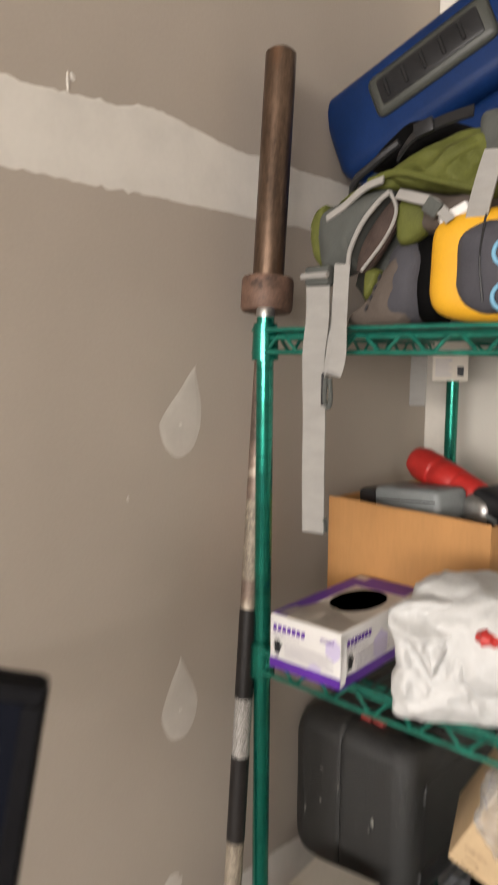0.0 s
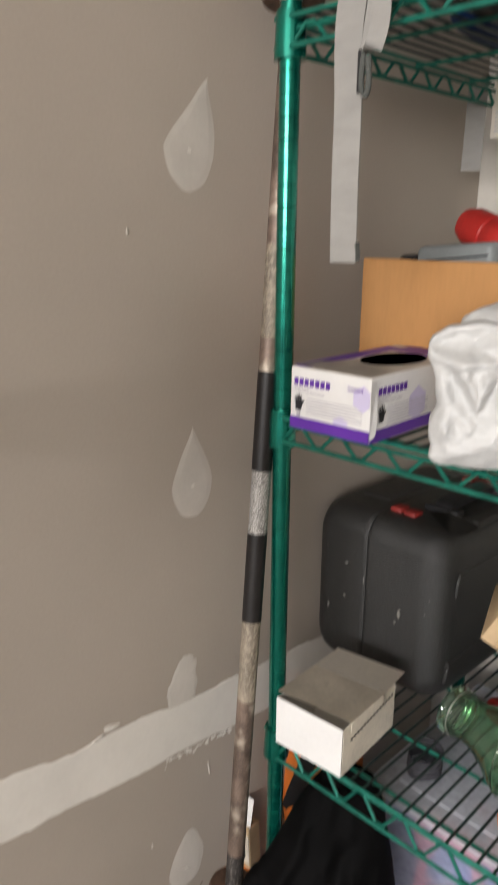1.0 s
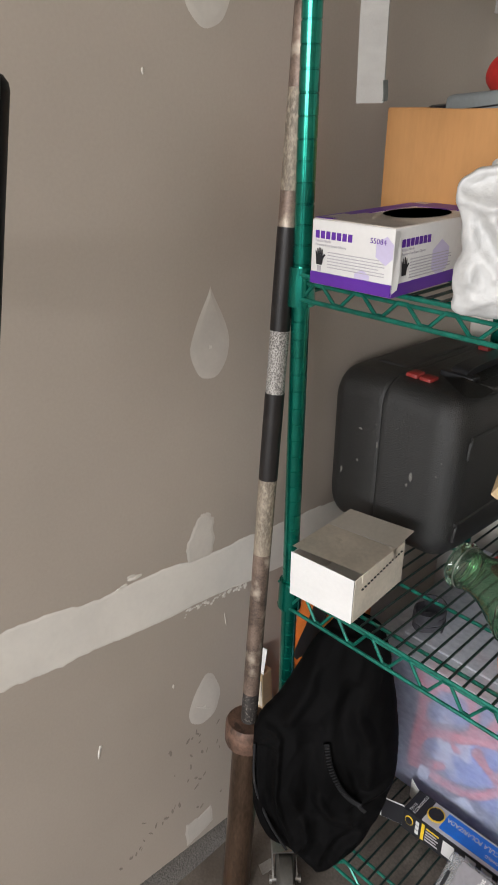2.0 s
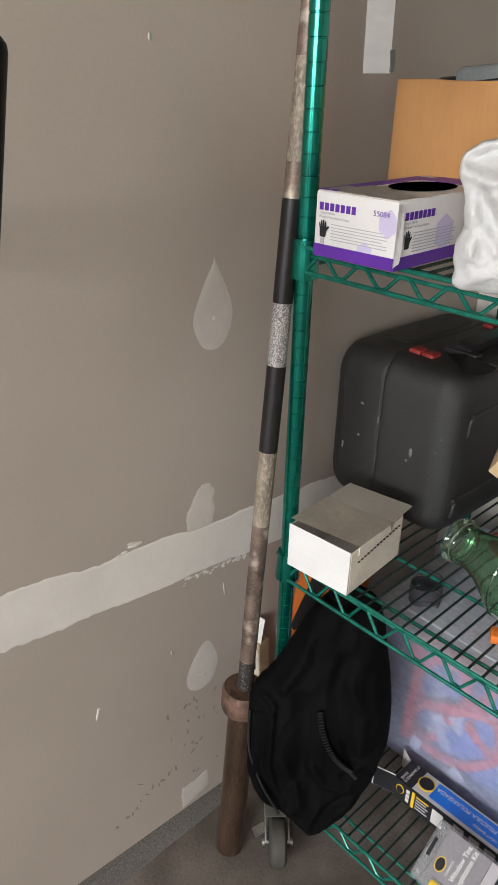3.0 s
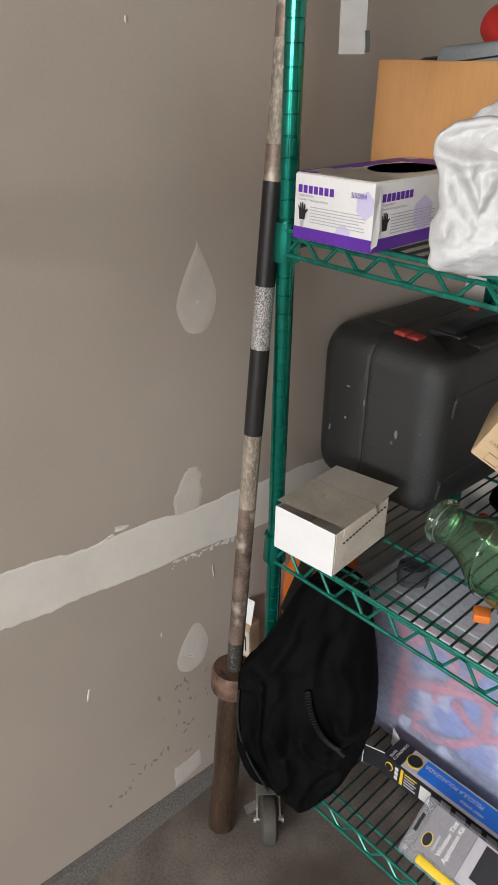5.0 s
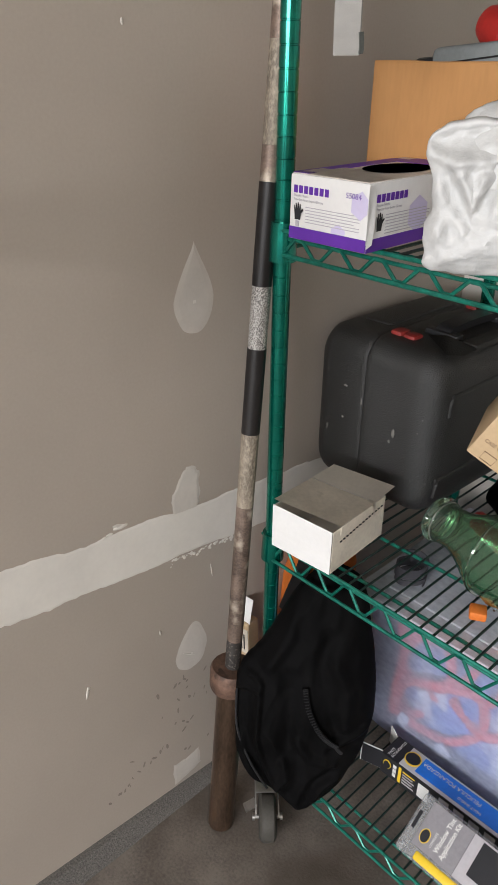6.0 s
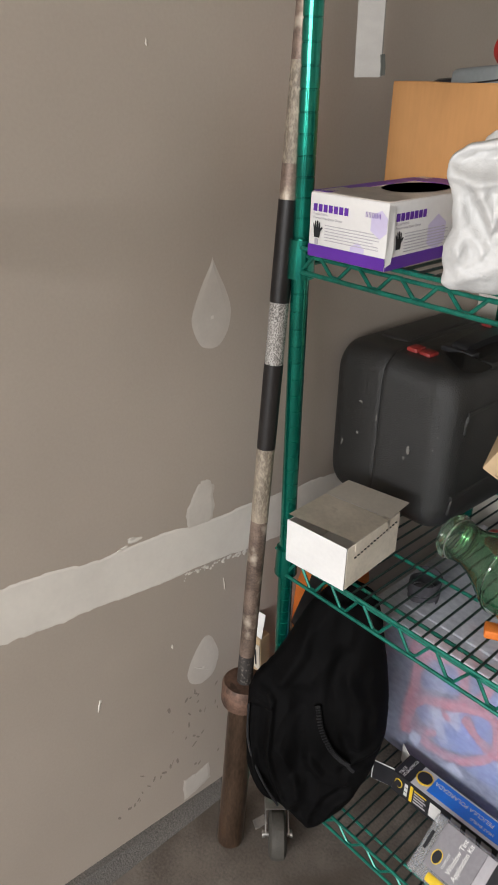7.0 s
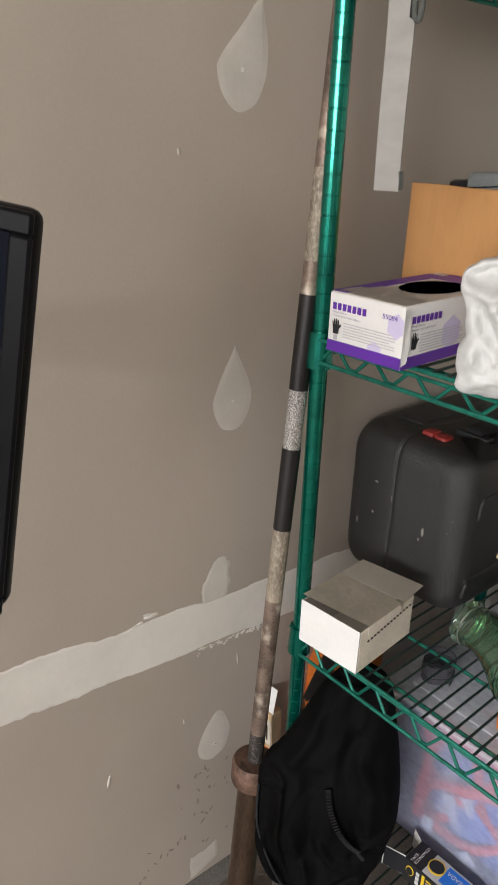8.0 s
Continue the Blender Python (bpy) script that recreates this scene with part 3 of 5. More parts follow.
sleeve(0.0, 0.372, 0.343, 0.390)
part("sleeve", lathe(bmesh.new(), [(0.0235, 1.66), (0.0232, BL - 0.015), (0.0195, BL - 0.011)], 28), M_RUST, barbell, "brown rusty weight sleeve")
part("collar", lathe(bmesh.new(), [(0.0145, 1.642), (0.036, 1.642), (0.039, 1.648), (0.039, 1.686), (0.037, 1.692), (0.0255, 1.692)], 32), M_RUSTC, barbell, "rust-crusted collar")
BANDS = ((0.372, 0.448, M_DARKK, "dark corroded knurling"), (0.448, 0.60, M_SHAFT, ""), (0.60, 0.71, M_SHAFT, ""), (0.71, 0.835, M_PALEK, "pale worn knurling"),
         (0.835, 0.968, M_TAPE, "black grip tape"), (0.968, 1.058, M_KNURL, "flaked white knurling"), (1.058, 1.195, M_TAPE, "black grip tape"),
         (1.195, 1.24, M_SHAFT, ""), (1.24, 1.36, M_PALEK, "pale worn knurling"), (1.36, 1.655, M_SHAFT, ""))
for z0, z1, m, lab in BANDS:
    r = 0.0142 if m is M_TAPE else 0.0136
    part("shaft", lathe(bmesh.new(), [(r, z0 + 0.0002), (r, z0 * 0.5 + z1 * 0.5), (r, z1)], 20), m, barbell, lab)


# ---- top shelf ----
ZT0, ZT1, ZT2, ZT3 = [z + 0.003 for z, _ in LEVELS]

# blue cooler leaning on its side
cooler = thing("cooler", "dark blue hard cooler with a grey panel, tilted on its side", "cooler", m=pose(0.152, 0.27, 1.628, -4, -24, 4))
CW, CD, CH = 0.52, 0.27, 0.432
part("body", boxed((0, 0, 0), (CW, CD, CH * 0.62), 0.035, 4), M_BLUE, cooler)
part("lid", boxed((-0.006, -0.006, CH * 0.62 + 0.003), (CW + 0.006, CD + 0.006, CH), 0.03, 4), M_BLUE, cooler)
panel = part("label_panel", boxed((0.098, -0.016, 0.324), (0.315, 0.004, 0.398), 0.014, 3), M_SLATE, cooler, "grey moulded panel")
part("panel_inset", boxed((0.114, -0.019, 0.337), (0.299, -0.010, 0.385), 0.006, 2), M_BLACK, panel, "dark inset panel")
for i in range(5):
    part("embossed_bar", boxed((0.128 + i * 0.034, -0.0215, 0.345), (0.135 + i * 0.034, -0.0185, 0.377), 0.0015, 1), M_BLACK, panel)
part("handle", tubed(curve([(0.05, -0.005, 0.17), (0.04, -0.04, 0.15), (0.2, -0.055, 0.13), (0.36, -0.04, 0.14), (0.38, -0.005, 0.16)]), 0.006, 10), M_BLACK, cooler, "black carry handle")
part("latch", boxed((0.03, -0.02, 0.13), (0.085, 0.0, 0.20), 0.008, 2), M_BLACK, cooler)

# hiking pack lying down
pack = thing("hiking_backpack", "olive green and grey hiking backpack lying on the top shelf", "backpack")


def pad(outline_xz, y, thick, fold=0.0, scale=20.0, lean=0.0, steps=7):
    """A sewn cloth panel standing in the shelf's front: pillowed between its seams, with soft folds."""
    ring_p = [Vector((x, 0, z)) for x, z in outline_xz]
    k = len(ring_p)
    loop_p = []
    for i in range(k):
        a, b, c, d = ring_p[i - 1], ring_p[i], ring_p[(i + 1) % k], ring_p[(i + 2) % k]
        for q in range(8):
            t = q / 8
            loop_p.append(0.5 * ((2 * b) + (c - a) * t + (2 * a - 5 * b + 4 * c - d) * t * t + (3 * b - a - 3 * c + d) * t ** 3))
    mid = sum(ring_p, Vector()) / k
    bm = bmesh.new()
    rings = []
    for s in [-1.0, -0.5] + [i / steps for i in range(steps)]:
        ring_v = []
        for p in loop_p:
            f = max(0.0, s)
            v = p.lerp(mid, f)
            h = thick * math.sqrt(max(0.0, 1 - (1 - f) ** 2.4)) if s > 0 else s * thick * 0.8
            w = fold * min(1.0, f * 4) * (1 - 2.2 * abs(noise.noise((v.x * scale, y * 9, v.z * scale * 1.4)))) if s > 0 else 0.0
            ring_v.append(bm.verts.new((v.x, y - h - w + lean * (v.z - mid.z), v.z)))
        rings.append(ring_v)
    n = len(loop_p)
    for a, b in zip(rings, rings[1:]):
        for j in range(n):
            bm.faces.new((a[j], a[(j + 1) % n], b[(j + 1) % n], b[j]))
    tip = bm.verts.new((mid.x, sum(v.co.y for v in rings[-1]) / n, mid.z))
    for j in range(n):
        bm.faces.new((rings[-1][j], rings[-1][(j + 1) % n], tip))
    bm.faces.new(rings[0][::-1])
    return bm


M_TAUPE = mat("taupe_nylon", (0.082, 0.066, 0.055), 0.75, var=0.2, scale=20, fine=500, bump=0.3, spec=0.2)
M_MESH = mat("brown_mesh", (0.06, 0.042, 0.035), 0.8, var=0.35, scale=40, fine=500, bump=0.4, spec=0.2)
part("body", lump(bmesh.new(), (0.36, 0.10, 1.70), (0.13, 0.10, 0.088), 2.6, 70, ((6, 0.012), (14, 0.006)), base=ZT0, ridge=((9, 0.006), (20, 0.004))), M_GREYF, pack, "dark grey main compartment")
part("base_panel", pad([(0.262, 1.613), (0.284, 1.635), (0.325, 1.690), (0.352, 1.70), (0.352, 1.66), (0.345, 1.613)], -0.018, 0.016, 0.004, 26), M_TAUPE, pack, "taupe base panel with dark print")
for i in range(4):
    part("print_bar", boxed((-0.004, -0.0005, -0.0018), (0.004, 0.0005, 0.0018), 0.0003, 1, pose(0.298 + 0.0058 * i, -0.0365, 1.632 + 0.012 * i, 0, -62, 0)), M_INK, pack)
part("top_pocket", pad([(0.300, 1.772), (0.345, 1.796), (0.405, 1.812), (0.440, 1.795), (0.440, 1.735), (0.385, 1.742), (0.320, 1.758)], -0.012, 0.026, 0.010, 30, 0.25, 22), M_OLIVE, pack, "wrinkled olive top pocket")
part("pocket_hem", tubed(curve([(0.292, -0.040, 1.765), (0.335, -0.046, 1.768), (0.385, -0.045, 1.752), (0.428, -0.040, 1.738)]), 0.0045, 8), M_OLIVE, pack)
part("under_panel", pad([(0.318, 1.755), (0.38, 1.742), (0.432, 1.735), (0.415, 1.695), (0.365, 1.70), (0.33, 1.70)], -0.012, 0.020, 0.005, 30), M_TAUPE, pack, "taupe panel under the pocket")
part("top_flap", pad([(0.250, 1.800), (0.30, 1.842), (0.345, 1.842), (0.40, 1.815), (0.36, 1.80), (0.30, 1.785)], 0.03, 0.022, 0.006, 26), M_CLOTH, pack, "black folded strap padding")
part("lid", pad([(0.414, 1.822), (0.455, 1.824), (0.500, 1.800), (0.490, 1.752), (0.436, 1.752)], -0.010, 0.024, 0.004, 24, 0.2), M_GREYF, pack, "grey lid panel")
part("hip_belt", pad([(0.213, 1.730), (0.244, 1.748), (0.285, 1.755), (0.318, 1.752), (0.291, 1.715), (0.273, 1.686), (0.268, 1.664), (0.222, 1.664)], -0.030, 0.018, 0.003, 26), M_GREYF, pack, "padded grey hip belt")
part("hip_belt_edge", pad([(0.196, 1.735), (0.212, 1.752), (0.222, 1.735), (0.226, 1.69), (0.215, 1.668), (0.198, 1.69)], -0.018, 0.016, 0.003, 26), M_OLIVE, pack)
part("belt_top", pad([(0.236, 1.746), (0.285, 1.768), (0.325, 1.772), (0.322, 1.755), (0.285, 1.755)], -0.024, 0.014, 0.003, 30), M_OLIVE, pack)
part("mesh_pocket", pad([(0.270, 1.664), (0.276, 1.690), (0.294, 1.718), (0.322, 1.744), (0.329, 1.724), (0.316, 1.697), (0.290, 1.664)], -0.030, 0.006, -0.004, 30), M_MESH, pack, "dark open mesh pocket")
part("piping", tubed(curve([(0.268, -0.046, 1.662), (0.273, -0.049, 1.686), (0.290, -0.051, 1.715), (0.311, -0.050, 1.737), (0.325, -0.047, 1.748)]), 0.0032, 8), M_WEB, pack, "pale grey edge piping")
part("piping", tubed(curve([(0.325, -0.047, 1.748), (0.333, -0.045, 1.726), (0.320, -0.045, 1.697), (0.288, -0.046, 1.661)]), 0.0022, 8), M_WEB, pack, "pale grey edge piping")
part("side_pocket", pad([(0.330, 1.742), (0.362, 1.732), (0.360, 1.70), (0.335, 1.688), (0.325, 1.70)], -0.026, 0.012, 0.003, 30), M_OLIVE, pack)
part("side_pocket", pad([(0.285, 1.662), (0.303, 1.660), (0.296, 1.635), (0.284, 1.628)], -0.028, 0.010, 0.002, 30), M_OLIVE, pack)
part("belt_tab", tubed(curve([(0.236, -0.047, 1.728), (0.262, -0.050, 1.738), (0.292, -0.050, 1.756), (0.318, -0.050, 1.762)]), 0, flat=(0.009, 0.003, (-0.4, 0.3, 0.8))), M_WEB, pack, "pale grey edge webbing")
part("side_strap", tubed(curve([(0.336, -0.048, 1.744), (0.362, -0.052, 1.735), (0.385, -0.054, 1.726), (0.404, -0.050, 1.706)]), 0, flat=(0.012, 0.0022, (0.2, 0.4, 1))), M_WEB, pack, "pale grey webbing")
part("side_buckle", boxed((-0.010, -0.003, -0.009), (0.010, 0.003, 0.009), 0.002, 2, pose(0.384, -0.0545, 1.722, 0, 35, 0)), M_GREYF, pack)
part("compression_strap", tubed(curve([(0.325, -0.03, 1.79), (0.352, -0.042, 1.806), (0.385, -0.042, 1.815), (0.42, -0.038, 1.82)]), 0, flat=(0.016, 0.003, (0, 0.6, 1))), M_BLACK, pack, "black compression strap")
part("strap_buckle", boxed((-0.012, -0.004, -0.008), (0.012, 0.004, 0.008), 0.002, 2, pose(0.366, -0.046, 1.811, 0, -12, 0)), M_BLACK, pack, "black side-release buckle")
part("rope_loop", tubed(curve([(0.245, 0.01, 1.715), (0.262, -0.03, 1.764), (0.293, -0.034, 1.786), (0.325, -0.03, 1.806)]), 0.005, 8), M_BLACK, pack)
part("shoulder_strap", tubed(curve([(0.447, -0.040, 1.775), (0.444, -0.046, 1.755), (0.436, -0.046, 1.725), (0.428, -0.040, 1.70)]), 0, flat=(0.024, 0.003, (1, 0, 0))), M_WEB, pack, "pale grey shoulder webbing")
part("shoulder_strap", tubed(curve([(0.486, -0.030, 1.80), (0.484, -0.044, 1.78), (0.478, -0.046, 1.75), (0.470, -0.040, 1.715)]), 0, flat=(0.026, 0.003, (1, 0, 0))), M_WEB, pack, "pale grey shoulder webbing")
for piece in pack.children:
    if piece.name.split(".")[0] not in ("body", "base_panel", "print_bar"):
        piece.location = (0.008, 0, 0.015)
buckle = part("buckle", boxed((0.222, -0.064, 1.660), (0.259, -0.046, 1.684), 0.004, 2), M_GREYF, pack, "grey ladder-lock buckle")
part("buckle_bar", tubed([(0.221, -0.066, 1.672), (0.260, -0.066, 1.672)], 0.004, 8), M_WEB, buckle)
part("hanging_strap", tubed(curve([(0.240, -0.058, 1.672), (0.236, -0.052, 1.62), (0.2255, -0.045, 1.57), (0.2265, -0.043, 1.50), (0.2275, -0.044, 1.42), (0.2285, -0.043, 1.340)]), 0, flat=(0.034, 0.0022, (1, 0.08, 0))), M_WEB, pack, "long pale grey webbing strap hanging over the shelf edge")
part("hanging_strap", tubed(curve([(0.272, -0.052, 1.685), (0.268, -0.050, 1.62), (0.270, -0.053, 1.575), (0.266, -0.056, 1.552), (0.258, -0.050, 1.555), (0.256, -0.040, 1.60), (0.258, -0.036, 1.65)]), 0, flat=(0.019, 0.0022, (1, 0.5, 0))), M_WEB, pack, "looped pale grey webbing strap")
part("strap_tail", tubed(curve([(0.2465, -0.043, 1.362), (0.2475, -0.042, 1.350), (0.2465, -0.041, 1.342)]), 0, flat=(0.005, 0.002, (0.3, 1, 0))), M_GREYF, pack)
part("snap_hook", tubed(curve([(0.251, -0.05, 1.555), (0.248, -0.05, 1.535), (0.248, -0.05, 1.515), (0.254, -0.05, 1.508), (0.257, -0.05, 1.52), (0.255, -0.05, 1.545)]), 0.0032, 8), M_GREYF, pack, "dark snap hook")
part("snap_hook_body", boxed((0.243, -0.053, 1.51), (0.2475, -0.046, 1.552), 0.002, 2), M_BLACK, pack)

# quilted bag with yellow trim
quilt = thing("padded_bag", "charcoal quilted bag with yellow trim and pale blue rings", "bag", m=pose(0.434, 0.005, ZT0, 0, 0, 6))
part("trim", lump(bmesh.new(), (0.05, 0.005, 0.061), (0.108, 0.058, 0.061), 5.0, 56, ((12, 0.002),)), M_YELLOW, quilt, "bright yellow padded trim")
part("body", lump(bmesh.new(), (0.070, -0.014, 0.056), (0.093, 0.052, 0.051), 4.2, 64, ((16, 0.003), (40, -0.001)), crease=((14, 0.003),)), M_CHAR, quilt)
part("side_pocket", lump(bmesh.new(), (-0.094, 0.02, 0.05), (0.030, 0.05, 0.05), 3.0, 48, ((18, 0.004),), crease=((16, 0.004),)), M_CHAR, quilt)
part("side_gusset", lump(bmesh.new(), (-0.068, 0.03, 0.054), (0.022, 0.055, 0.054), 3.2, 32, ((18, 0.003),)), M_CLOTH, quilt)
for x in (-0.005, 0.060):
    part("quilting_seam", tubed(curve([(x + 0.02, -0.0640, 0.02), (x + 0.016, -0.0665, 0.065), (x + 0.02, -0.0640, 0.110)]), 0.0012, 6), M_BLACK, quilt)
for z, y in ((0.069, -0.0665), (0.024, -0.0655)):
    prof = [(0.0135 + 0.0026 * math.cos(2 * math.pi * i / 10), 0.0026 * math.sin(2 * math.pi * i / 10)) for i in range(11)]
    part("ring", lathe(bmesh.new(), prof, 32, pose(0.039, y, z, 90, 0, 0), False), M_SKYBL, quilt, "pale blue ring")
part("tag", boxed((-0.018, -0.005, -0.006), (0.018, 0.003, 0.006), 0.002, 1, pose(-0.030, -0.035, 0.119, 0, -24, 0)), M_WHITE, quilt, "small white tag")
cloth = thing("folded_cloth", "crumpled pale blue cloth on the top shelf", "cloth")
part("cloth", lump(bmesh.new(), (0.530, -0.025, 1.622), (0.040, 0.04, 0.011), 2.3, 30, ((25, 0.006), (60, 0.003))), mat("pale_blue_cloth", (0.18, 0.24, 0.34), 0.8, var=0.2, bump=0.3, fine=500), cloth)

# paper tag and a strap end hanging inside below the top shelf
tag = thing("hanging_tag", "white printed paper tag hanging below the top shelf", "tag", m=pose(0.134, 0.52, 1.520, 0, 0, 20))
part("card", boxed((-0.034, -0.0008, 0.006), (0.034, 0.0008, 0.10), 0.0003, 1), M_CREAM, tag)
for i in range(5):
    part("print_bar", boxed((-0.028, -0.0016, 0.016 + i * 0.007), (0.004 - (i % 2) * 0.006, -0.0009, 0.019 + i * 0.007)), M_GREYINK, tag)
part("print_bar", boxed((0.014, -0.0016, 0.016), (0.026, -0.0009, 0.034)), M_INK, tag)
tail = thing("strap_end", "loose grey strap end hanging from the top shelf", "strap")
part("webbing", tubed(curve([(0.078, 0.50, 1.61), (0.077, 0.50, 1.55), (0.076, 0.50, 1.475)]), 0, flat=(0.032, 0.002, (1, 0.5, 0))), M_WEB, tail)

# ---- second shelf ----
gloves = thing("glove_box", "white and purple printed carton of disposable gloves", "box", m=pose(0.166, -0.056, ZT1, 0, 0, 1.5))
GW, GD, GH = 0.118, 0.235, 0.0770
part("carton", boxed((0, 0, 0), (GW, GD, GH), 0.0022, 2), M_WHITE, gloves)
part("top_panel", boxed((0.002, 0.002, GH), (GW - 0.002, GD - 0.002, GH + 0.0008), 0.0003, 1), mat("dusty_white", (0.58, 0.53, 0.47), 0.7, var=0.12, scale=20, fine=120, bump=0.08), gloves, "dusty scuffed top")
part("purple_edge", boxed((0.024, GD - 0.05, GH + 0.0004), (GW - 0.01, GD - 0.003, GH + 0.0014), 0.0003, 1), M_PURPLE, gloves)
part("purple_edge", boxed((0.001, 0.004, GH + 0.0004), (0.024, GD * 0.9, GH + 0.0014), 0.0003, 1), M_PURPLE, gloves)
# no real hole: a flat oval whose dark colour is the shade inside
hole = [(0.066 + 0.036 * math.cos(2 * math.pi * i / 32), 0.125 + 0.055 * math.sin(2 * math.pi * i / 32)) for i in range(32)]
bm = bmesh.new()
top = [bm.verts.new((x, y, GH + 0.0018)) for x, y in hole]
bm.faces.new(top)
bmesh.ops.solidify(bm, geom=bm.faces[:], thickness=0.001)
part("opening", bm, M_INK, gloves, "flat dark oval for the shaded opening", False)
part("purple_band", boxed((0.0005, -0.0009, 0.001), (GW - 0.0005, 0.0004, 0.0155), 0.0002, 1), M_PURPLE, gloves)
part("purple_band", boxed((GW - 0.0004, 0.0005, 0.001), (GW + 0.0009, GD - 0.001, 0.0155), 0.0002, 1), M_PURPLE, gloves)
part("open_flap", plate([(GW + 0.0015, -0.003, GH - 0.002), (GW + 0.003, 0.006, GH - 0.003), (GW + 0.0045, 0.0085, 0.030), (GW + 0.004, 0.006, 0.010), (GW + 0.002, -0.002, 0.006)], 0.0008), M_WHITE, gloves, "loose glued flap")
for pts in ([(0.004, 0.004, 0.0012), (0.060, 0.010, 0.0045), (0.052, 0.050, 0.0016), (0.014, 0.042, 0.0030)], [(0.062, 0.008, 0.0016), (0.114, 0.003, 0.0040), (0.114, 0.045, 0.0014), (0.066, 0.056, 0.0036)], [(0.018, 0.046, 0.0014), (0.070, 0.052, 0.0040), (0.062, 0.078, 0.0015), (0.028, 0.070, 0.0028)]):
    part("torn_flap", plate([(x, y, GH + z) for x, y, z in pts], 0.0006), bpy.data.materials["dusty_white"], gloves, "crumpled torn top flap")


def face_text(words, size, x, z, side, parent, material, width=None, bold=0.0):
    m = pose(x, -0.0006, z, 90, 0, 0) if side == "front" else pose(GW + 0.0006, x, z, 90, 0, 90)
    return text("lettering", words, size, m, material, parent, bold, width)


def bars(parent, x0, x1, zs, side, material, h=0.0011):
    for i, z in enumerate(zs):
        e = x1 - (0.0 if i % 3 else 0.008)
        lo, hi = ((x0, -0.0010, z), (e, -0.0002, z + h)) if side == "front" else ((GW + 0.0002, x0, z), (GW + 0.0010, e, z + h))
        part("print_bar", boxed(lo, hi), material, parent, "", False)


def glove_shape(parent, x, z, side, k=1.0):
    """The printed picture of a glove."""
    bm = bmesh.new()
    pts = [(-4, 0), (4, 0), (5, 7), (8.5, 11), (7.5, 12.5), (4.5, 10.5), (4.2, 17), (2.8, 17), (2.2, 11), (1.2, 18.5), (-0.4, 18.5), (-0.6, 11), (-2, 18), (-3.4, 17.6), (-2.8, 11), (-5, 15.5), (-6, 14.8), (-4.8, 9)]
    vs = []
    for px, pz in pts:
        u, w = x + px * 0.0009 * k, z + pz * 0.0009 * k
        vs.append(bm.verts.new((u, -0.0012, w) if side == "front" else (GW + 0.0012, u, w)))
    bm.faces.new(vs)
    part("glove_print", bm, M_INK, parent, "dark glove picture", False)


def logo_blocks(x, z, side, w):
    """A maker's mark as a row of plain upright blocks."""
    p = w / 7
    for i in range(7):
        u0, u1 = x + i * p, x + i * p + p * 0.72
        h = 0.0088
        lo, hi = ((u0, -0.0010, z), (u1, -0.0002, z + h)) if side == "front" else ((GW + 0.0002, u0, z), (GW + 0.0010, u1, z + h))
        part("logo_block", boxed(lo, hi, 0.0002, 1), M_PURPLE, gloves, "", False)


logo_blocks(0.0065, 0.0555, "front", 0.056)
face_text("55084", 0.0085, 0.085, 0.0585, "front", gloves, M_PURPLE, 0.022, 0.0)
face_text("Purple Nitrile", 0.0042, 0.0068, 0.0512, "front", gloves, M_GREYINK)
face_text("Powder-Free Exam Gloves", 0.0042, 0.0068, 0.0467, "front", gloves, M_GREYINK)
bars(gloves, 0.026, 0.107, (0.040, 0.0365, 0.033, 0.0295, 0.026, 0.0225), "front", M_GREYINK, 0.0008)
glove_shape(gloves, 0.0140, 0.0245, "front", 1.2)
part("print_bar", boxed((0.011, -0.001, 0.0165), (0.016, -0.0002, 0.023)), M_GREYINK, gloves)
logo_blocks(0.014, 0.0555, "side", 0.062)
face_text("Purple Nitrile", 0.0046, 0.0145, 0.0510, "side", gloves, M_GREYINK)
face_text("Powder-Free Exam Gloves", 0.0046, 0.0145, 0.0462, "side", gloves, M_GREYINK)
bars(gloves, 0.034, 0.125, (0.040, 0.0365, 0.033, 0.0295, 0.026, 0.0225, 0.019), "side", M_GREYINK, 0.0008)
glove_shape(gloves, 0.0215, 0.0235, "side", 1.25)
for x0, z0, s in ((0.077, 0.0155, 0.012), (0.108, 0.052, 0.016)):
    bm = bmesh.new()
    bm.faces.new([bm.verts.new((min(GW - 0.001, x0 + s * math.cos(math.pi * (i / 3 + 1 / 6))), -0.00055, max(0.0157, z0 + s * math.sin(math.pi * (i / 3 + 1 / 6))))) for i in range(6)])
    part("hexagon_print", bm, M_LILAC, gloves, "lilac hexagon", False)
bm = bmesh.new()
bm.faces.new([bm.verts.new((GW + 0.0006, 0.10 + 0.022 * math.cos(math.pi * (i / 3 + 1 / 6)), 0.034 + 0.022 * math.sin(math.pi * (i / 3 + 1 / 6)))) for i in range(6)])
part("hexagon_print", bm, M_LILAC, gloves, "lilac hexagon", False)

# open cardboard box with tools
carton = thing("cardboard_box", "open brown cardboard box holding tools", "box", m=pose(0.082, 0.195, ZT1, 0, 0, -4))
BW, BD, BH, BT = 0.298, 0.30, 0.195, 0.004
part("front_panel", boxed((0, 0, 0), (BW, BT, BH), 0.001, 1), M_CARD, carton)
part("worn_rim", tubed(curve([(0.001, 0.002, BH), (0.06, 0.002, BH + 0.0006), (0.11, 0.002, BH - 0.0005), (0.2, 0.002, BH + 0.0006), (BW - 0.001, 0.002, BH)]), 0.0022, 8), M_CARD, carton)
part("back_panel", boxed((0, BD - BT, 0), (BW, BD, BH - 0.004), 0.001, 1), M_CARD, carton)
part("side_panel", boxed((0, BT, 0), (BT, BD - BT, BH - 0.002), 0.001, 1), M_CARD, carton)
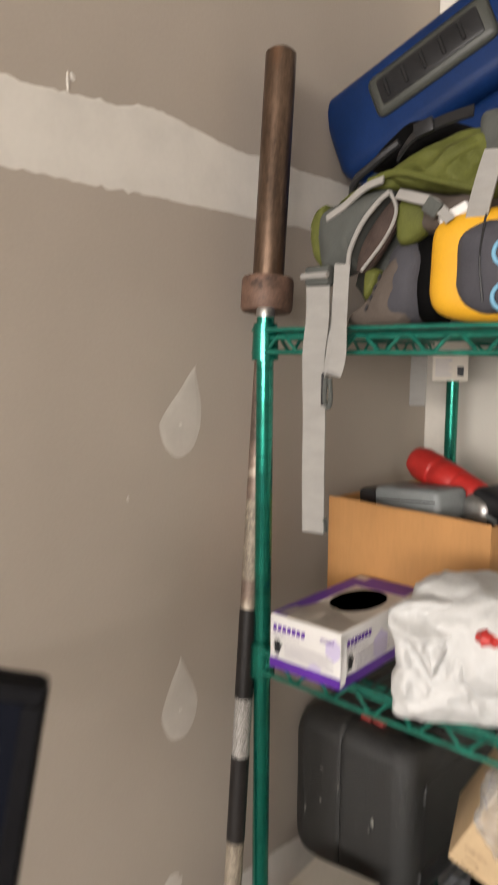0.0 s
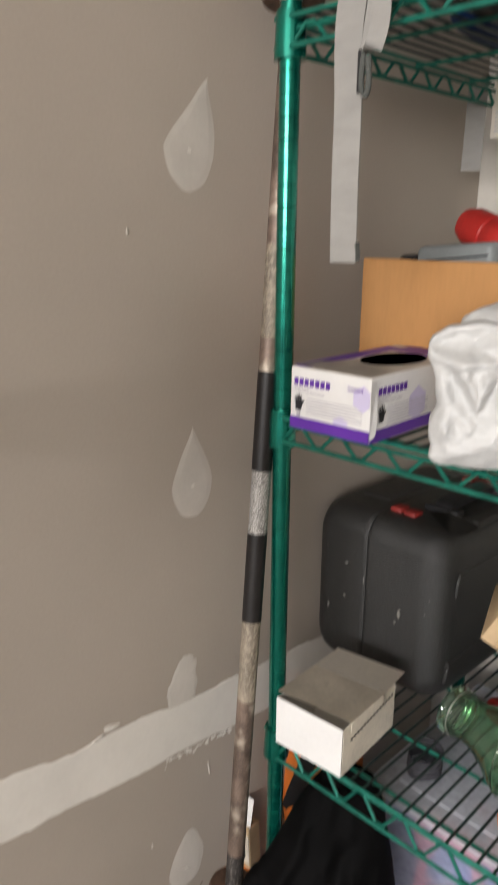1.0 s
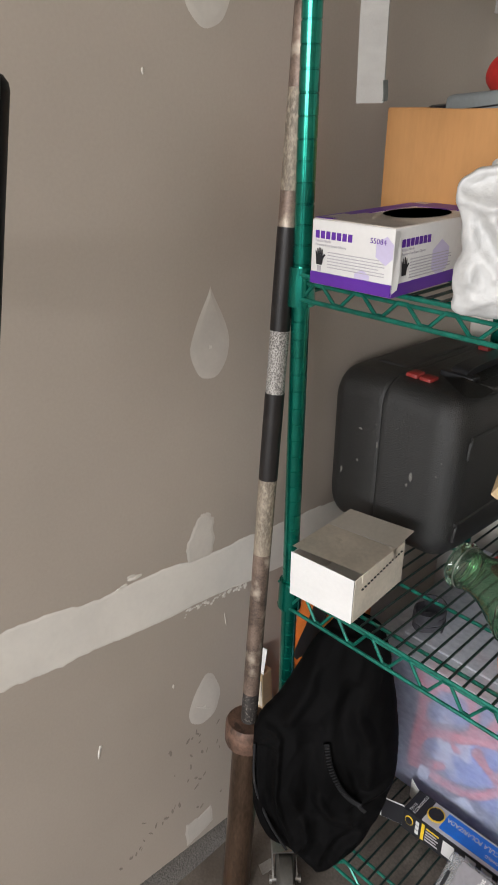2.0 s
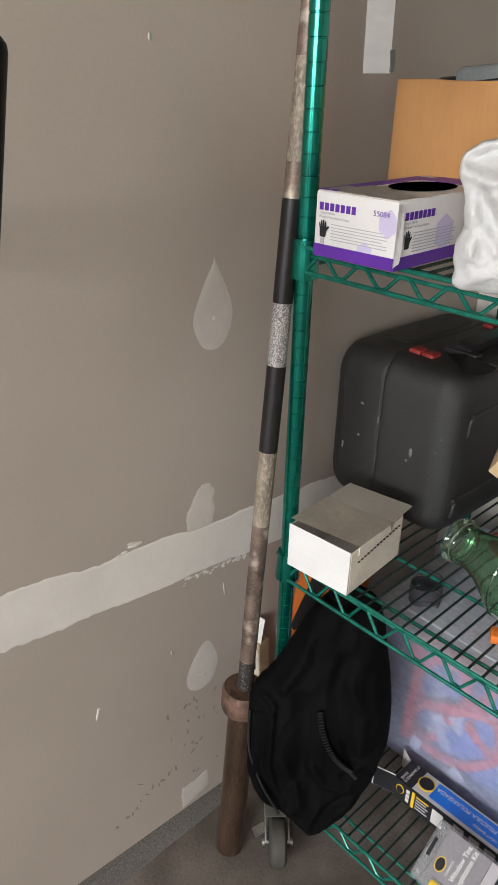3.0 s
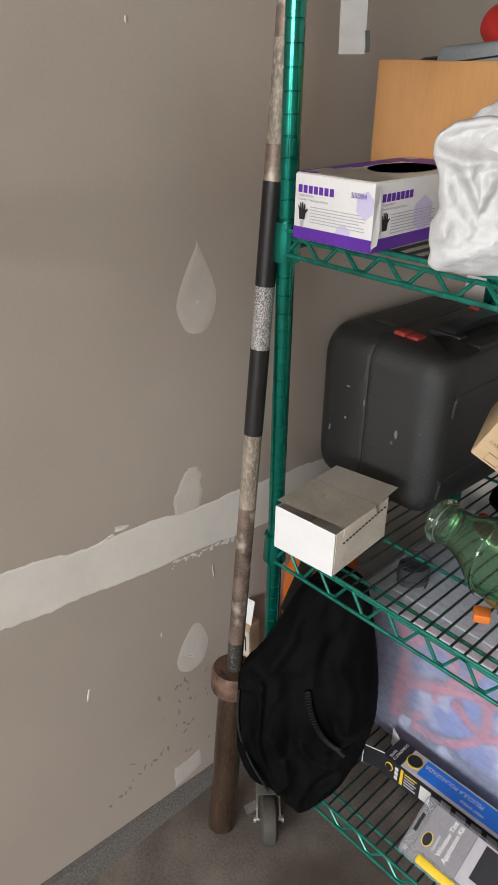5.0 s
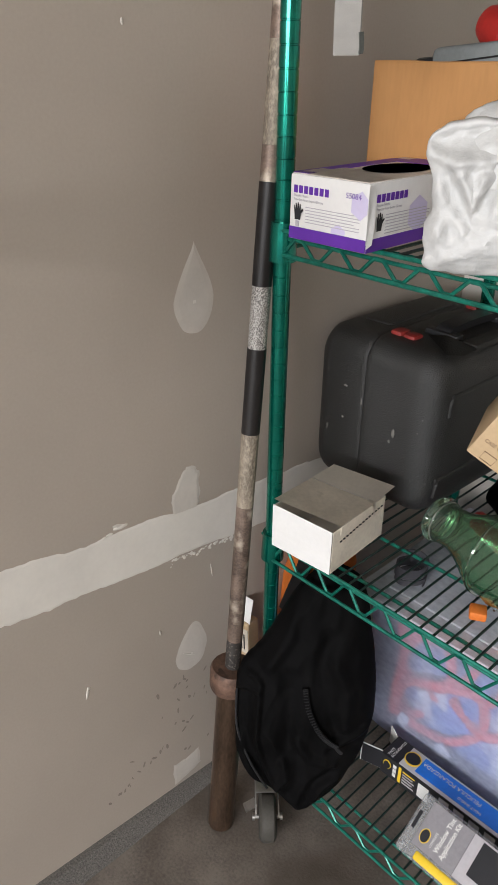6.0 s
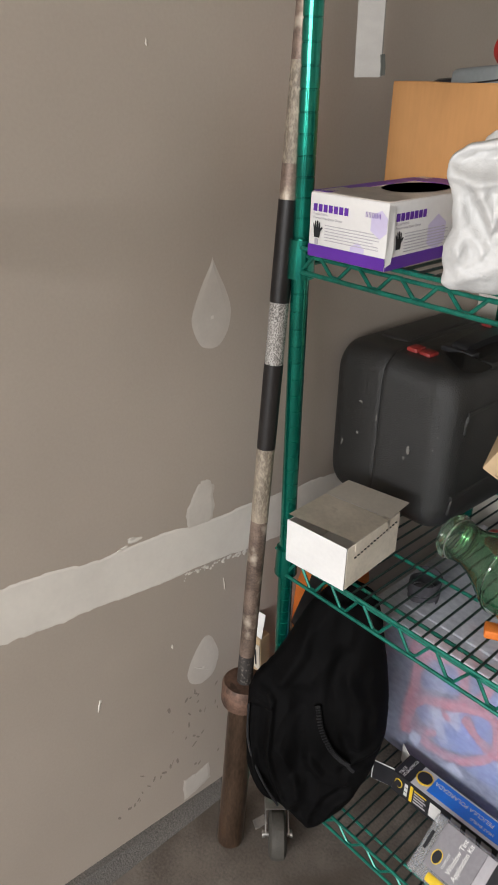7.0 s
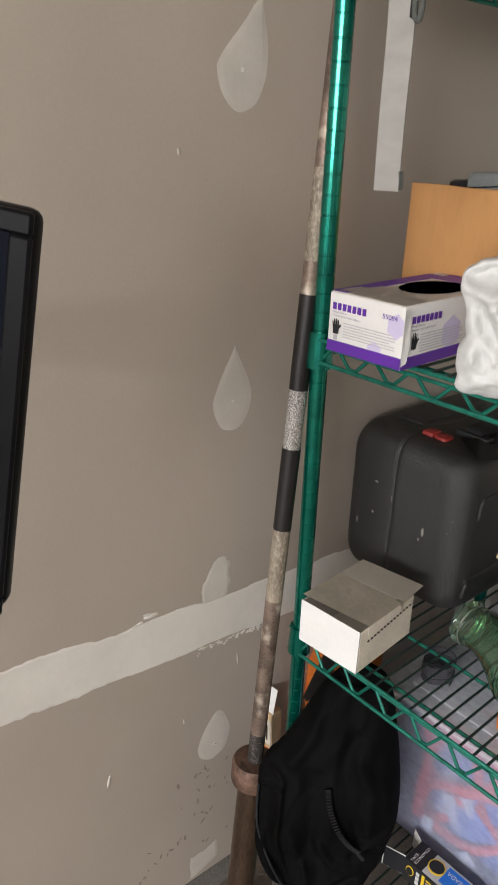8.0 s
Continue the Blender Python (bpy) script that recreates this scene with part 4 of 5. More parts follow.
part("side_panel", boxed((BW - BT, BT, 0), (BW, BD - BT, BH - 0.002), 0.001, 1), M_CARD, carton)
part("bottom_panel", boxed((BT, BT, 0), (BW - BT, BD - BT, 0.005)), M_CARD, carton)
sander = thing("grey_power_tool", "grey plastic power tool lying in the cardboard box", "tool", m=pose(0.20, 0.27, 1.335, 0, -4, -10))
part("body", boxed((-0.06, -0.03, -0.03), (0.075, 0.05, 0.022), 0.010, 3), M_TOOLG, sander)
part("housing_seam", tubed([(-0.05, -0.0305, 0.0), (0.07, -0.0305, 0.004)], 0.0012, 6), M_BLACK, sander)
part("nose", boxed((-0.11, -0.015, -0.03), (-0.055, 0.035, 0.012), 0.008, 2), M_BLACK, sander, "black nose")
grinder = thing("red_power_tool", "red and black power tool sticking out of the cardboard box", "tool", m=pose(0.212, 0.36, 1.362, 0, 20, -14))
part("motor_housing", lathe(bmesh.new(), [(0.012, -0.078), (0.024, -0.072), (0.030, -0.055), (0.031, -0.02), (0.0295, -0.018), (0.0295, -0.015), (0.031, -0.013), (0.031, 0.03), (0.0295, 0.032), (0.0295, 0.035), (0.031, 0.037), (0.030, 0.08), (0.026, 0.085)], 28, pose(0, 0, 0, 0, 90, 0)), M_RED, grinder, "glossy red motor housing")
part("gear_case", boxed((0.085, -0.04, -0.045), (0.165, 0.04, 0.036), 0.012, 3), M_BLACK, grinder, "black gear case")
part("guard", lump(bmesh.new(), (0.105, -0.03, -0.02), (0.03, 0.02, 0.045), 3.0, 24), M_STEEL, grinder, "scuffed grey guard")
part("vent", boxed((0.10, -0.043, -0.02), (0.15, -0.039, -0.012), 0.001, 1), M_TOOLG, grinder)
part("vent", boxed((0.10, -0.043, 0.0), (0.15, -0.039, 0.008), 0.001, 1), M_TOOLG, grinder)

plastic_bag = thing("plastic_bag", "crumpled white plastic carrier bag full of things", "bag")


M_POLY = mat("white_polythene", (0.50, 0.50, 0.49), 0.48, var=0.08, scale=24, fine=70, bump=1.0, fine_amt=0.9, spec=0.35)
bag_m = Matrix.Translation((0.408, -0.040, ZT1)) @ Matrix(((0.86, 0, 0.51, 0), (0.51, 0, -0.86, 0), (0, 1, 0, 0), (0, 0, 0, 1)))
BRIM = ((-0.036, 0.002), (-0.047, 0.020), (-0.050, 0.042), (-0.044, 0.066), (-0.048, 0.095), (-0.056, 0.119), (-0.049, 0.136), (-0.022, 0.148), (0.012, 0.150), (0.045, 0.142), (0.075, 0.130),
        (0.110, 0.126), (0.150, 0.118), (0.175, 0.085), (0.170, 0.030), (0.140, 0.002), (0.05, 0.001))
BSEAMS = (([(-0.054, 0.119), (-0.026, 0.111), (0.006, 0.114), (0.036, 0.124), (0.066, 0.118)], 0.008, 0.006),
          ([(-0.045, 0.131), (-0.010, 0.133), (0.030, 0.138)], -0.016, 0.011),
          ([(-0.030, 0.095), (-0.014, 0.070), (-0.002, 0.052), (0.006, 0.080), (0.018, 0.104)], -0.008, 0.007),
          ([(-0.018, 0.098), (-0.004, 0.074), (0.004, 0.098)], 0.007, 0.006),
          ([(-0.044, 0.085), (-0.030, 0.06), (-0.034, 0.03)], 0.006, 0.008),
          ([(0.020, 0.100), (0.026, 0.062), (0.050, 0.030)], 0.006, 0.007),
          ([(0.060, 0.115), (0.066, 0.080), (0.095, 0.050)], -0.007, 0.009),
          ([(0.075, 0.110), (0.100, 0.090), (0.140, 0.080)], 0.007, 0.008),
          ([(-0.020, 0.020), (0.010, 0.034), (0.040, 0.020)], 0.004, 0.008))
part("body", skin(bmesh.new(), BRIM, 0.026, 0.07, ((14, 10, 0.008), (30, 22, 0.005), (60, 50, 0.002)), BSEAMS, 5.0, 100, 3.0, ((14, 0.009), (32, 0.006), (70, 0.002)), 0.0025), M_POLY, plastic_bag).matrix_basis = bag_m
part("gathered_top", lump(bmesh.new(), (0.452, 0.040, ZT1 + 0.098), (0.098, 0.085, 0.062), 2.7, 120, ((5, 0.008), (11, 0.004)), crease=((12, 0.007), (26, 0.003)), ridge=((14, 0.004),)), M_POLY, plastic_bag)
part("red_print", lump(bmesh.new(), (0.478, -0.044, ZT1 + 0.122), (0.011, 0.005, 0.004), 2.0, 36, ((40, 0.006), (110, 0.003))), M_RED, plastic_bag, "red content showing through a tear")

# ---- third shelf ----
M_LATCH = mat("dusty_red_plastic", (0.24, 0.022, 0.018), 0.5, var=0.25, scale=60, fine=300, bump=0.06)
M_RUBBERP = mat("pale_scuff", (0.15, 0.145, 0.13), 0.8, var=0.2, bump=0.1)
case = thing("tool_case", "scuffed black moulded plastic tool case standing on edge", "case", m=pose(0.004, 0.190, ZT2, 0, 0, -2))
KX, KD, KH = 0.264, 0.33, 0.298


def case_half(x0, x1, side):
    """One moulded half: straight at the seam, generously rounded at its outer face, with a shallow belt."""
    bm = bmesh.new()
    steps = 26
    rings = []
    w = x1 - x0
    for i in range(steps + 1):
        f = i / steps
        x = x0 + w * f if side > 0 else x1 - w * f
        edge = max(0.0, (f * w - (w - 0.044)) / 0.044)
        ins = 0.040 * (1 - math.sqrt(max(0.0, 1 - edge * edge))) + (0.0016 if f == 0 else 0.0) + 0.004 * f
        r = 0.042
        loop_v = []
        for cy, cz, a0 in ((1, 1, 0), (0, 1, 90), (0, 0, 180), (1, 0, 270)):
            for k in range(9):
                a = radians(a0 + 90 * k / 8)
                y = (KD - ins - r if cy else ins + r) + r * math.cos(a)
                z = (KH - ins - r if cz else ins + r) + r * math.sin(a)
                loop_v.append(bm.verts.new((x, y, z)))
        rings.append(loop_v)
    for a, b in zip(rings, rings[1:]):
        for j in range(len(a)):
            bm.faces.new((a[j], a[(j + 1) % len(a)], b[(j + 1) % len(a)], b[j]))
    bm.faces.new(rings[0])
    bm.faces.new(rings[-1][::-1])
    return bm


part("shell", case_half(0.0, 0.1205, -1), M_CASE, case)
part("shell", case_half(0.1215, KX, 1), M_CASE, case)
for y in (0.046, 0.262):
    latch = part("latch", boxed((0.128, y, KH - 0.006), (0.150, y + 0.026, KH + 0.006), 0.003, 2), M_LATCH, case, "small red latch")
    part("latch_tab", boxed((0.1515, y + 0.002, KH - 0.006), (0.175, y + 0.028, KH + 0.0045), 0.004, 2), M_LATCH, latch)
grip = part("handle", tubed(curve([(0.190, 0.105, KH - 0.010), (0.190, 0.112, KH + 0.006), (0.190, 0.15, KH + 0.010), (0.190, 0.21, KH + 0.010), (0.190, 0.248, KH + 0.006), (0.190, 0.255, KH - 0.010)]), 0, flat=(0.030, 0.012, (1, 0, 0))), M_BLACK, case, "black carry handle")
for y in (0.106, 0.246):
    part("hinge_block", boxed((0.160, y - 0.010, KH - 0.006), (0.222, y + 0.012, KH + 0.007), 0.003, 2), M_BLACK, grip)
part("top_panel", plate([(0.182, 0.076, KH + 0.004), (0.246, 0.036, KH - 0.002), (0.262, 0.060, KH - 0.004), (0.262, 0.095, KH - 0.002), (0.206, 0.098, KH + 0.005)], 0.010), M_CASET, case)
part("top_panel", boxed((0.228, 0.10, KH - 0.012), (0.258, 0.27, KH + 0.002), 0.005, 2), M_CASET, case)
part("top_panel", boxed((0.046, 0.075, KH - 0.012), (0.108, 0.27, KH + 0.0025), 0.008, 3), M_CASE, case)
for y0, z0, y1, z1, z2 in ((0.043, 0.192, 0.050, 0.229, 0.233), (0.034, 0.046, 0.040, 0.078, 0.084)):
    part("moulded_rib", tubed(curve([(KX - 0.003, y0, z0), (KX - 0.001, y0 + 0.001, z1 - 0.012), (KX - 0.001, y1, z1 - 0.001), (KX - 0.001, y1 + 0.012, z1), (KX - 0.001, 0.28, z2)], 5), 0.0044, 8), M_CASE, case)
for x, y, z, w, h in ((0.190, 0.0, 0.150, 0.0026, 0.0075), (0.183, 0.0, 0.133, 0.0014, 0.003), (0.042, 0.003, 0.108, 0.0026, 0.006), (0.036, 0.005, 0.218, 0.0014, 0.0018), (0.117, 0.001, 0.182, 0.0012, 0.005), (0.080, 0.0015, 0.20, 0.004, 0.0012), (0.078, 0.0015, 0.14, 0.0020, 0.0022), (0.232, 0.006, 0.165, 0.0014, 0.0014), (0.238, 0.008, 0.19, 0.0010, 0.0012)):
    part("scuff", lump(bmesh.new(), (x, y, z), (w * 0.8, 0.0012, h), 2.0, 20, ((260, 0.0014),)), M_RUBBERP, case, "pale paint scuff")


white_box = thing("small_carton", "small white carton with a loose dusty lid", "box", m=pose(0.134, -0.035, ZT2, 0, 0, 4.5))
WW, WD, WH = 0.115, 0.146, 0.076
bm = boxed((0, 0, 0), (WW, 0.0015, WH + 0.002), 0.0004, 1)
part("front_panel", bm, M_WHITE, white_box)
part("side_panel", boxed((0, 0.0015, 0), (0.0015, WD, WH), 0.0004, 1), M_WHITE, white_box)
part("side_panel", boxed((WW - 0.0015, 0.004, 0), (WW, WD, WH), 0.0004, 1), M_DUSTY, white_box)
part("back_panel", boxed((0, WD - 0.0015, 0), (WW, WD, WH), 0.0004, 1), M_WHITE, white_box)
part("bottom_panel", boxed((0.0015, 0.0015, 0), (WW - 0.0015, WD - 0.0015, 0.0015)), M_WHITE, white_box)
part("lid", plate([(-0.001, 0.004, WH + 0.0095), (WW + 0.001, 0.020, WH + 0.0045), (WW + 0.002, 0.112, WH + 0.0035), (0.0, 0.098, WH + 0.0075)], 0.0014), M_DUSTY, white_box, "dusty tan lid flap, lifted at the front")
part("lid", plate([(0.0, 0.0985, WH + 0.0080), (WW + 0.002, 0.1125, WH + 0.0040), (WW + 0.0035, 0.166, WH + 0.0105), (0.001, 0.160, WH + 0.0080)], 0.0014), M_CREAM, white_box, "raised cream end flap")
part("tape", plate([(WW - 0.008, 0.104, WH + 0.0055), (WW + 0.0035, 0.106, WH + 0.0045), (WW + 0.0022, 0.108, WH - 0.020), (WW + 0.0022, 0.114, WH - 0.020), (WW + 0.0035, 0.112, WH + 0.0045), (WW - 0.008, 0.110, WH + 0.0055)], 0.0003), M_CREAM, white_box, "strip of dull tape")
part("tuck_flap", boxed((WW, 0.022, WH - 0.014), (WW + 0.0014, 0.10, WH + 0.002), 0.0004, 1), M_DUSTY, white_box)
for i in range(14):
    part("perforation", boxed((WW + 0.0001, 0.022 + i * 0.0085, WH - 0.026 + i * 0.0009), (WW + 0.0021, 0.026 + i * 0.0085, WH - 0.0245 + i * 0.0009)), M_INK, white_box, "", False)

jug = thing("glass_jug", "pale green glass jug lying on its side", "jug")
jm = Matrix.Translation((0.322, 0.137, 0.7105)) @ Vector((0.985, -0.17, 0.0)).to_track_quat("Z", "Y").to_matrix().to_4x4()
outer = [(0.031, 0.0), (0.0355, 0.002), (0.0375, 0.007), (0.0355, 0.012), (0.0325, 0.014), (0.0325, 0.017), (0.0345, 0.020), (0.0325, 0.024), (0.0315, 0.034), (0.033, 0.048), (0.038, 0.064), (0.047, 0.082), (0.058, 0.100), (0.0655, 0.112), (0.0665, 0.116), (0.0645, 0.119), (0.0665, 0.124), (0.0665, 0.25), (0.060, 0.265), (0.045, 0.272), (0.001, 0.273)]
inner = [(r - 0.003, z) for r, z in outer[8:-2]] + [(0.042, 0.268), (0.001, 0.269)]
part("glass", lathe(bmesh.new(), [(0.0275, 0.0)] + outer + inner[::-1] + [(0.0275, 0.012), (0.0275, 0.0)], 44, jm, False), M_JUG, jug)
part("bail_wire", tubed([jm @ Vector((0.0338 * math.cos(a), 0.0338 * math.sin(a), 0.017)) for a in [2 * math.pi * i / 24 for i in range(24)]], 0.0011, 6, True), M_STEEL, jug, "thin wire round the neck")
part("bail_wire", tubed(curve([jm @ Vector(p) for p in ((-0.02, 0.066, 0.165), (0.03, 0.064, 0.155), (0.060, 0.035, 0.147), (0.070, -0.005, 0.140), (0.060, -0.036, 0.136), (0.030, -0.062, 0.140), (-0.03, -0.064, 0.150))]), 0.0020, 8), M_RUST, jug, "rusty bail wire")
scrap = thing("orange_clip", "orange plastic clip lying under the glass jug", "clip")
part("clip", boxed((-0.012, -0.012, 0), (0.012, 0.012, 0.014), 0.003, 2, pose(0.452, 0.060, ZT2, 0, 0, 30)), M_ORANGE, scrap)

tilted = thing("tilted_carton", "small brown cardboard carton propped at an angle", "box", m=pose(0.362, 0.115, 0.852, 0, 28, 20))
# unseen far end lengthened to block light from the tool case's side
part("carton", boxed((0, 0, 0), (0.30, 0.16, 0.185), 0.003, 2), M_CARDL, tilted)
text("lettering", "CASE QTY", 0.0075, pose(0.010, -0.0006, 0.030, 90, 0, 0), mat("brown_ink", (0.22, 0.14, 0.08), 0.7, bump=0.0), tilted)
part("printed_square", tubed([(0.02, -0.0006, 0.005), (0.04, -0.0006, 0.005), (0.04, -0.0006, 0.018), (0.02, -0.0006, 0.018)], 0.0006, 4, True), bpy.data.materials["brown_ink"], tilted)
film_bag = thing("crumpled_bag", "crumpled clear plastic bag on the third shelf", "bag")
part("film", lump(bmesh.new(), (0.50, 0.04, 1.02), (0.05, 0.05, 0.04), 2.2, 60, ((18, 0.012), (45, 0.008), (90, 0.003))), M_CLEAR, film_bag)
handle = thing("red_handled_tool", "tool with a red plastic grip behind the glass jug", "tool")
part("grip", tubed(curve([(0.33, 0.26, 0.655), (0.38, 0.22, 0.665), (0.43, 0.19, 0.668), (0.48, 0.16, 0.66)]), [0.012] + [0.016] * 22 + [0.012, 0.01], 12), M_RED, handle)
part("blade", boxed((0.285, 0.25, ZT2), (0.335, 0.275, ZT2 + 0.008), 0.001, 1), M_STEEL, handle)
cable = thing("cable_coil", "coil of black cable lying under the third shelf on the tote", "cable")
pts = []
for i in range(90):
    a = 2 * math.pi * i / 26
    r = 0.027 + 0.006 * noise.noise((i * 0.09, 2.0, 1.0))
    pts.append((0.232 + r * math.cos(a), 0.240 + 1.1 * r * math.sin(a), 0.478 + 0.0005 * i + 0.004 * noise.noise((i * 0.2, 0, 5))))
part("cord", tubed(pts, 0, flat=(0.010, 0.0020, (0, 0.3, 1))), M_CHAR, cable)
flashlight = thing("dark_bundle", "black cloth bundle behind the tool case", "cloth")
part("cloth", lump(bmesh.new(), (0.40, 0.38, 0.672), (0.085, 0.11, 0.033), 2.4, 40, ((15, 0.012), (40, 0.005))), M_CLOTH, flashlight)

# ---- bottom shelf ----
dn = Vector((0.6503, -0.7238, 0.2308)).normalized()
du = Vector((0, 0, 1)).cross(dn).normalized()
dv = dn.cross(du)
duffel = thing("duffel_bag", "black nylon duffel bag slumped over the bottom shelf edge", "bag", m=Matrix.Translation((0.199, -0.083, 0.310)) @ Matrix((du, dv, dn)).transposed().to_4x4())
DRIM = ((0.156, 0.201), (0.168, 0.12), (0.170, 0.053), (0.162, 0.008), (0.149, -0.038), (0.111, -0.111), (0.056, -0.164), (0.034, -0.152), (0.002, -0.122), (-0.034, -0.104),
        (-0.060, -0.058), (-0.067, -0.002), (-0.067, 0.060), (-0.066, 0.098), (-0.054, 0.130), (-0.030, 0.160), (-0.004, 0.204), (0.035, 0.273), (0.082, 0.312), (0.135, 0.285))
DSEAMS = (([(-0.044, 0.118), (-0.032, 0.116), (-0.024, 0.104), (-0.026, 0.058), (-0.028, 0.002), (-0.015, -0.054), (0.008, -0.116)], 0.0075, 0.005),
          ([(-0.046, 0.085), (-0.046, 0.01), (-0.036, -0.04), (-0.008, -0.10)], -0.010, 0.010),
          ([(-0.063, 0.086), (-0.028, 0.092)], 0.005, 0.004),
          ([(0.024, 0.12), (0.030, 0.05), (0.022, -0.03)], -0.009, 0.014),
          ([(0.030, 0.27), (0.020, 0.19), (-0.010, 0.14)], 0.007, 0.010),
          ([(0.100, 0.150), (0.122, 0.105), (0.120, 0.035)], 0.008, 0.010),
          ([(0.085, 0.20), (0.074, 0.14), (0.082, 0.07), (0.105, 0.02)], -0.008, 0.012),
          ([(0.105, 0.004), (0.140, 0.018), (0.162, 0.030)], 0.008, 0.006),
          ([(0.100, -0.012), (0.135, -0.004), (0.155, -0.02)], -0.007, 0.007),
          ([(0.040, 0.0), (0.065, -0.03), (0.105, -0.04)], 0.007, 0.008),
          ([(0.012, -0.112), (0.024, -0.076), (0.020, -0.040)], 0.009, 0.006),
          ([(0.030, -0.125), (0.046, -0.080), (0.044, -0.030)], -0.009, 0.010),
          ([(0.076, -0.130), (0.092, -0.084), (0.118, -0.074)], 0.008, 0.007),
          ([(0.060, -0.140), (0.070, -0.095), (0.100, -0.060)], -0.008, 0.009))
part("body", skin(bmesh.new(), DRIM, 0.040, 0.055, ((9, 6, 0.010), (20, 12, 0.005), (44, 24, 0.0015)), DSEAMS, 3.0, 60, 2.2, ((13, 0.005),), 0.002), M_CLOTH, duffel)
zip_pts = curve([(0.050, 0.110, 0.046), (0.057, 0.071, 0.046), (0.074, 0.034, 0.046), (0.092, 0.014, 0.046), (0.108, 0.003, 0.044)], 8)
zipper = part("zipper", tubed(zip_pts, 0, flat=(0.011, 0.004, (1, 0.6, 0))), M_CLOTH, duffel, "coarse black zipper")
for i, p in enumerate(zip_pts):
    part("zipper_tooth", boxed((-0.0038, -0.0009, 0.0012), (0.0038, 0.0009, 0.0030), 0.0004, 1, pose(p.x, p.y, p.z, 0, 0, 12 + i)), M_BLACK, zipper, "", False)
part("pull_tab", boxed((-0.007, -0.003, -0.001), (0.007, 0.003, 0.001), 0.0008, 1, pose(0.112, -0.004, 0.046, 0, 0, -40)), M_BLACK, duffel)
part("piping", tubed(curve([(-0.064, 0.085, 0.018), (-0.062, 0.010, 0.018), (-0.038, -0.056, 0.020), (-0.006, -0.110, 0.020)], 8), 0.0022, 8), M_BLACK, duffel, "dull black edge piping")

tote = thing("storage_tote", "translucent bluish plastic storage tote full of red cords", "tote", m=pose(0.178, 0.170, ZT3, 0, 0, 0))
TW, TD, TH = 0.50, 0.375, 0.325


def tote_shell(inset, z0, taper):
    bm = bmesh.new()
    rings = []
    for z, k in ((z0, taper), (TH * 0.5, taper * 0.5), (TH, 0.0)):
        ring_v = []
        for cx, cy, a0 in ((1, 1, 0), (0, 1, 90), (0, 0, 180), (1, 0, 270)):
            r = 0.035
            x0, y0 = (TW - inset - k - r if cx else inset + k + r), (TD - inset - k - r if cy else inset + k + r)
            for i in range(6):
                a = radians(a0 + 18 * i)
                ring_v.append(bm.verts.new((x0 + r * math.cos(a), y0 + r * math.sin(a), z)))
        rings.append(ring_v)
    for a, b in zip(rings, rings[1:]):
        for j in range(len(a)):
            bm.faces.new((a[j], a[(j + 1) % len(a)], b[(j + 1) % len(a)], b[j]))
    bm.faces.new(rings[0][::-1])
    bmesh.ops.solidify(bm, geom=bm.faces[:], thickness=0.0018)
    return bm


part("tub", tote_shell(0.004, 0.0, 0.016), M_TOTE, tote)
lid = part("lid", boxed((-0.012, -0.012, TH), (TW + 0.012, TD + 0.012, TH + 0.012), 0.005, 2), M_LID, tote, "clear clouded lid")
part("lid_rim", boxed((0.03, 0.03, TH + 0.012), (TW - 0.03, TD - 0.03, TH + 0.018), 0.003, 2), M_LID, lid)
cords = thing("red_cord_bundle", "tangled red cords inside the storage tote", "cord")
random.seed(7)
for k in range(14):
    x, y, z = random.uniform(0.28, 0.60), random.uniform(0.205, 0.24), random.uniform(0.18, 0.36)
    if k > 8:
        z = 0.43
    pts = []
    ang = random.uniform(0, 6.28)
    for i in range(7):
        pts.append((min(0.65, max(0.255, x + 0.05 * i * math.cos(ang + 0.35 * i) - 0.06)), min(0.42, max(0.205, y + 0.012 * i * random.uniform(-0.5, 1.2))), min(0.42, max(0.17, z + 0.035 * i * math.sin(ang + 0.5 * i)))))
    part("cord", tubed(curve(pts, 5), 0.0095, 8), M_PINK, cords)
contents = thing("blue_bundle", "blue and white packets packed inside the storage tote", "packet")
part("packet", lump(bmesh.new(), (0.43, 0.355, 0.245), (0.20, 0.13, 0.125), 3.6, 48, ((12, 0.010), (30, 0.006)), base=ZT3 + 0.006), mat("blue_film", (0.13, 0.22, 0.55), 0.4, var=0.3, scale=9, spots=(0.7, 0.7, 0.74), spot_scale=11, spot_at=0.56), contents)
for x, z, w, h, a in ((0.31, 0.19, 0.022, 0.034, 12), (0.345, 0.285, 0.026, 0.02, -30), (0.40, 0.18, 0.03, 0.03, 40)):
    part("packet", boxed((-w / 2, 0, -h / 2), (w / 2, 0.002, h / 2), 0.0006, 1, pose(x - 0.02, 0.192, z, 3, a, 0)), M_WHITE, contents, "white paper slip")

film = thing("film_carton", "long black and blue printed window film carton, end open", "box", m=pose(0.306, 0.1065, ZT3, 0, 0, 0.8))
FL, FW, FH = 0.62, 0.053, 0.050
part("front_panel", boxed((0, 0, 0), (FL, 0.0012, FH), 0.0003, 1), M_INK, film)
part("back_panel", boxed((0, FW - 0.0012, 0), (FL, FW, FH), 0.0003, 1), M_INK, film)
part("top_panel", boxed((0, 0.0012, FH - 0.0012), (FL, FW - 0.0012, FH), 0.0003, 1), M_INK, film)
part("bottom_panel", boxed((0, 0.0012, 0), (FL, FW - 0.0012, 0.0012)), M_DUSTY, film)
part("end_flap", boxed((-0.040, 0.002, 0), (0, 0.0032, FH - 0.004), 0.0003, 1, pose(0, 0, 0.003, 0, 0, 17)), M_INK, film, "open black end flap")
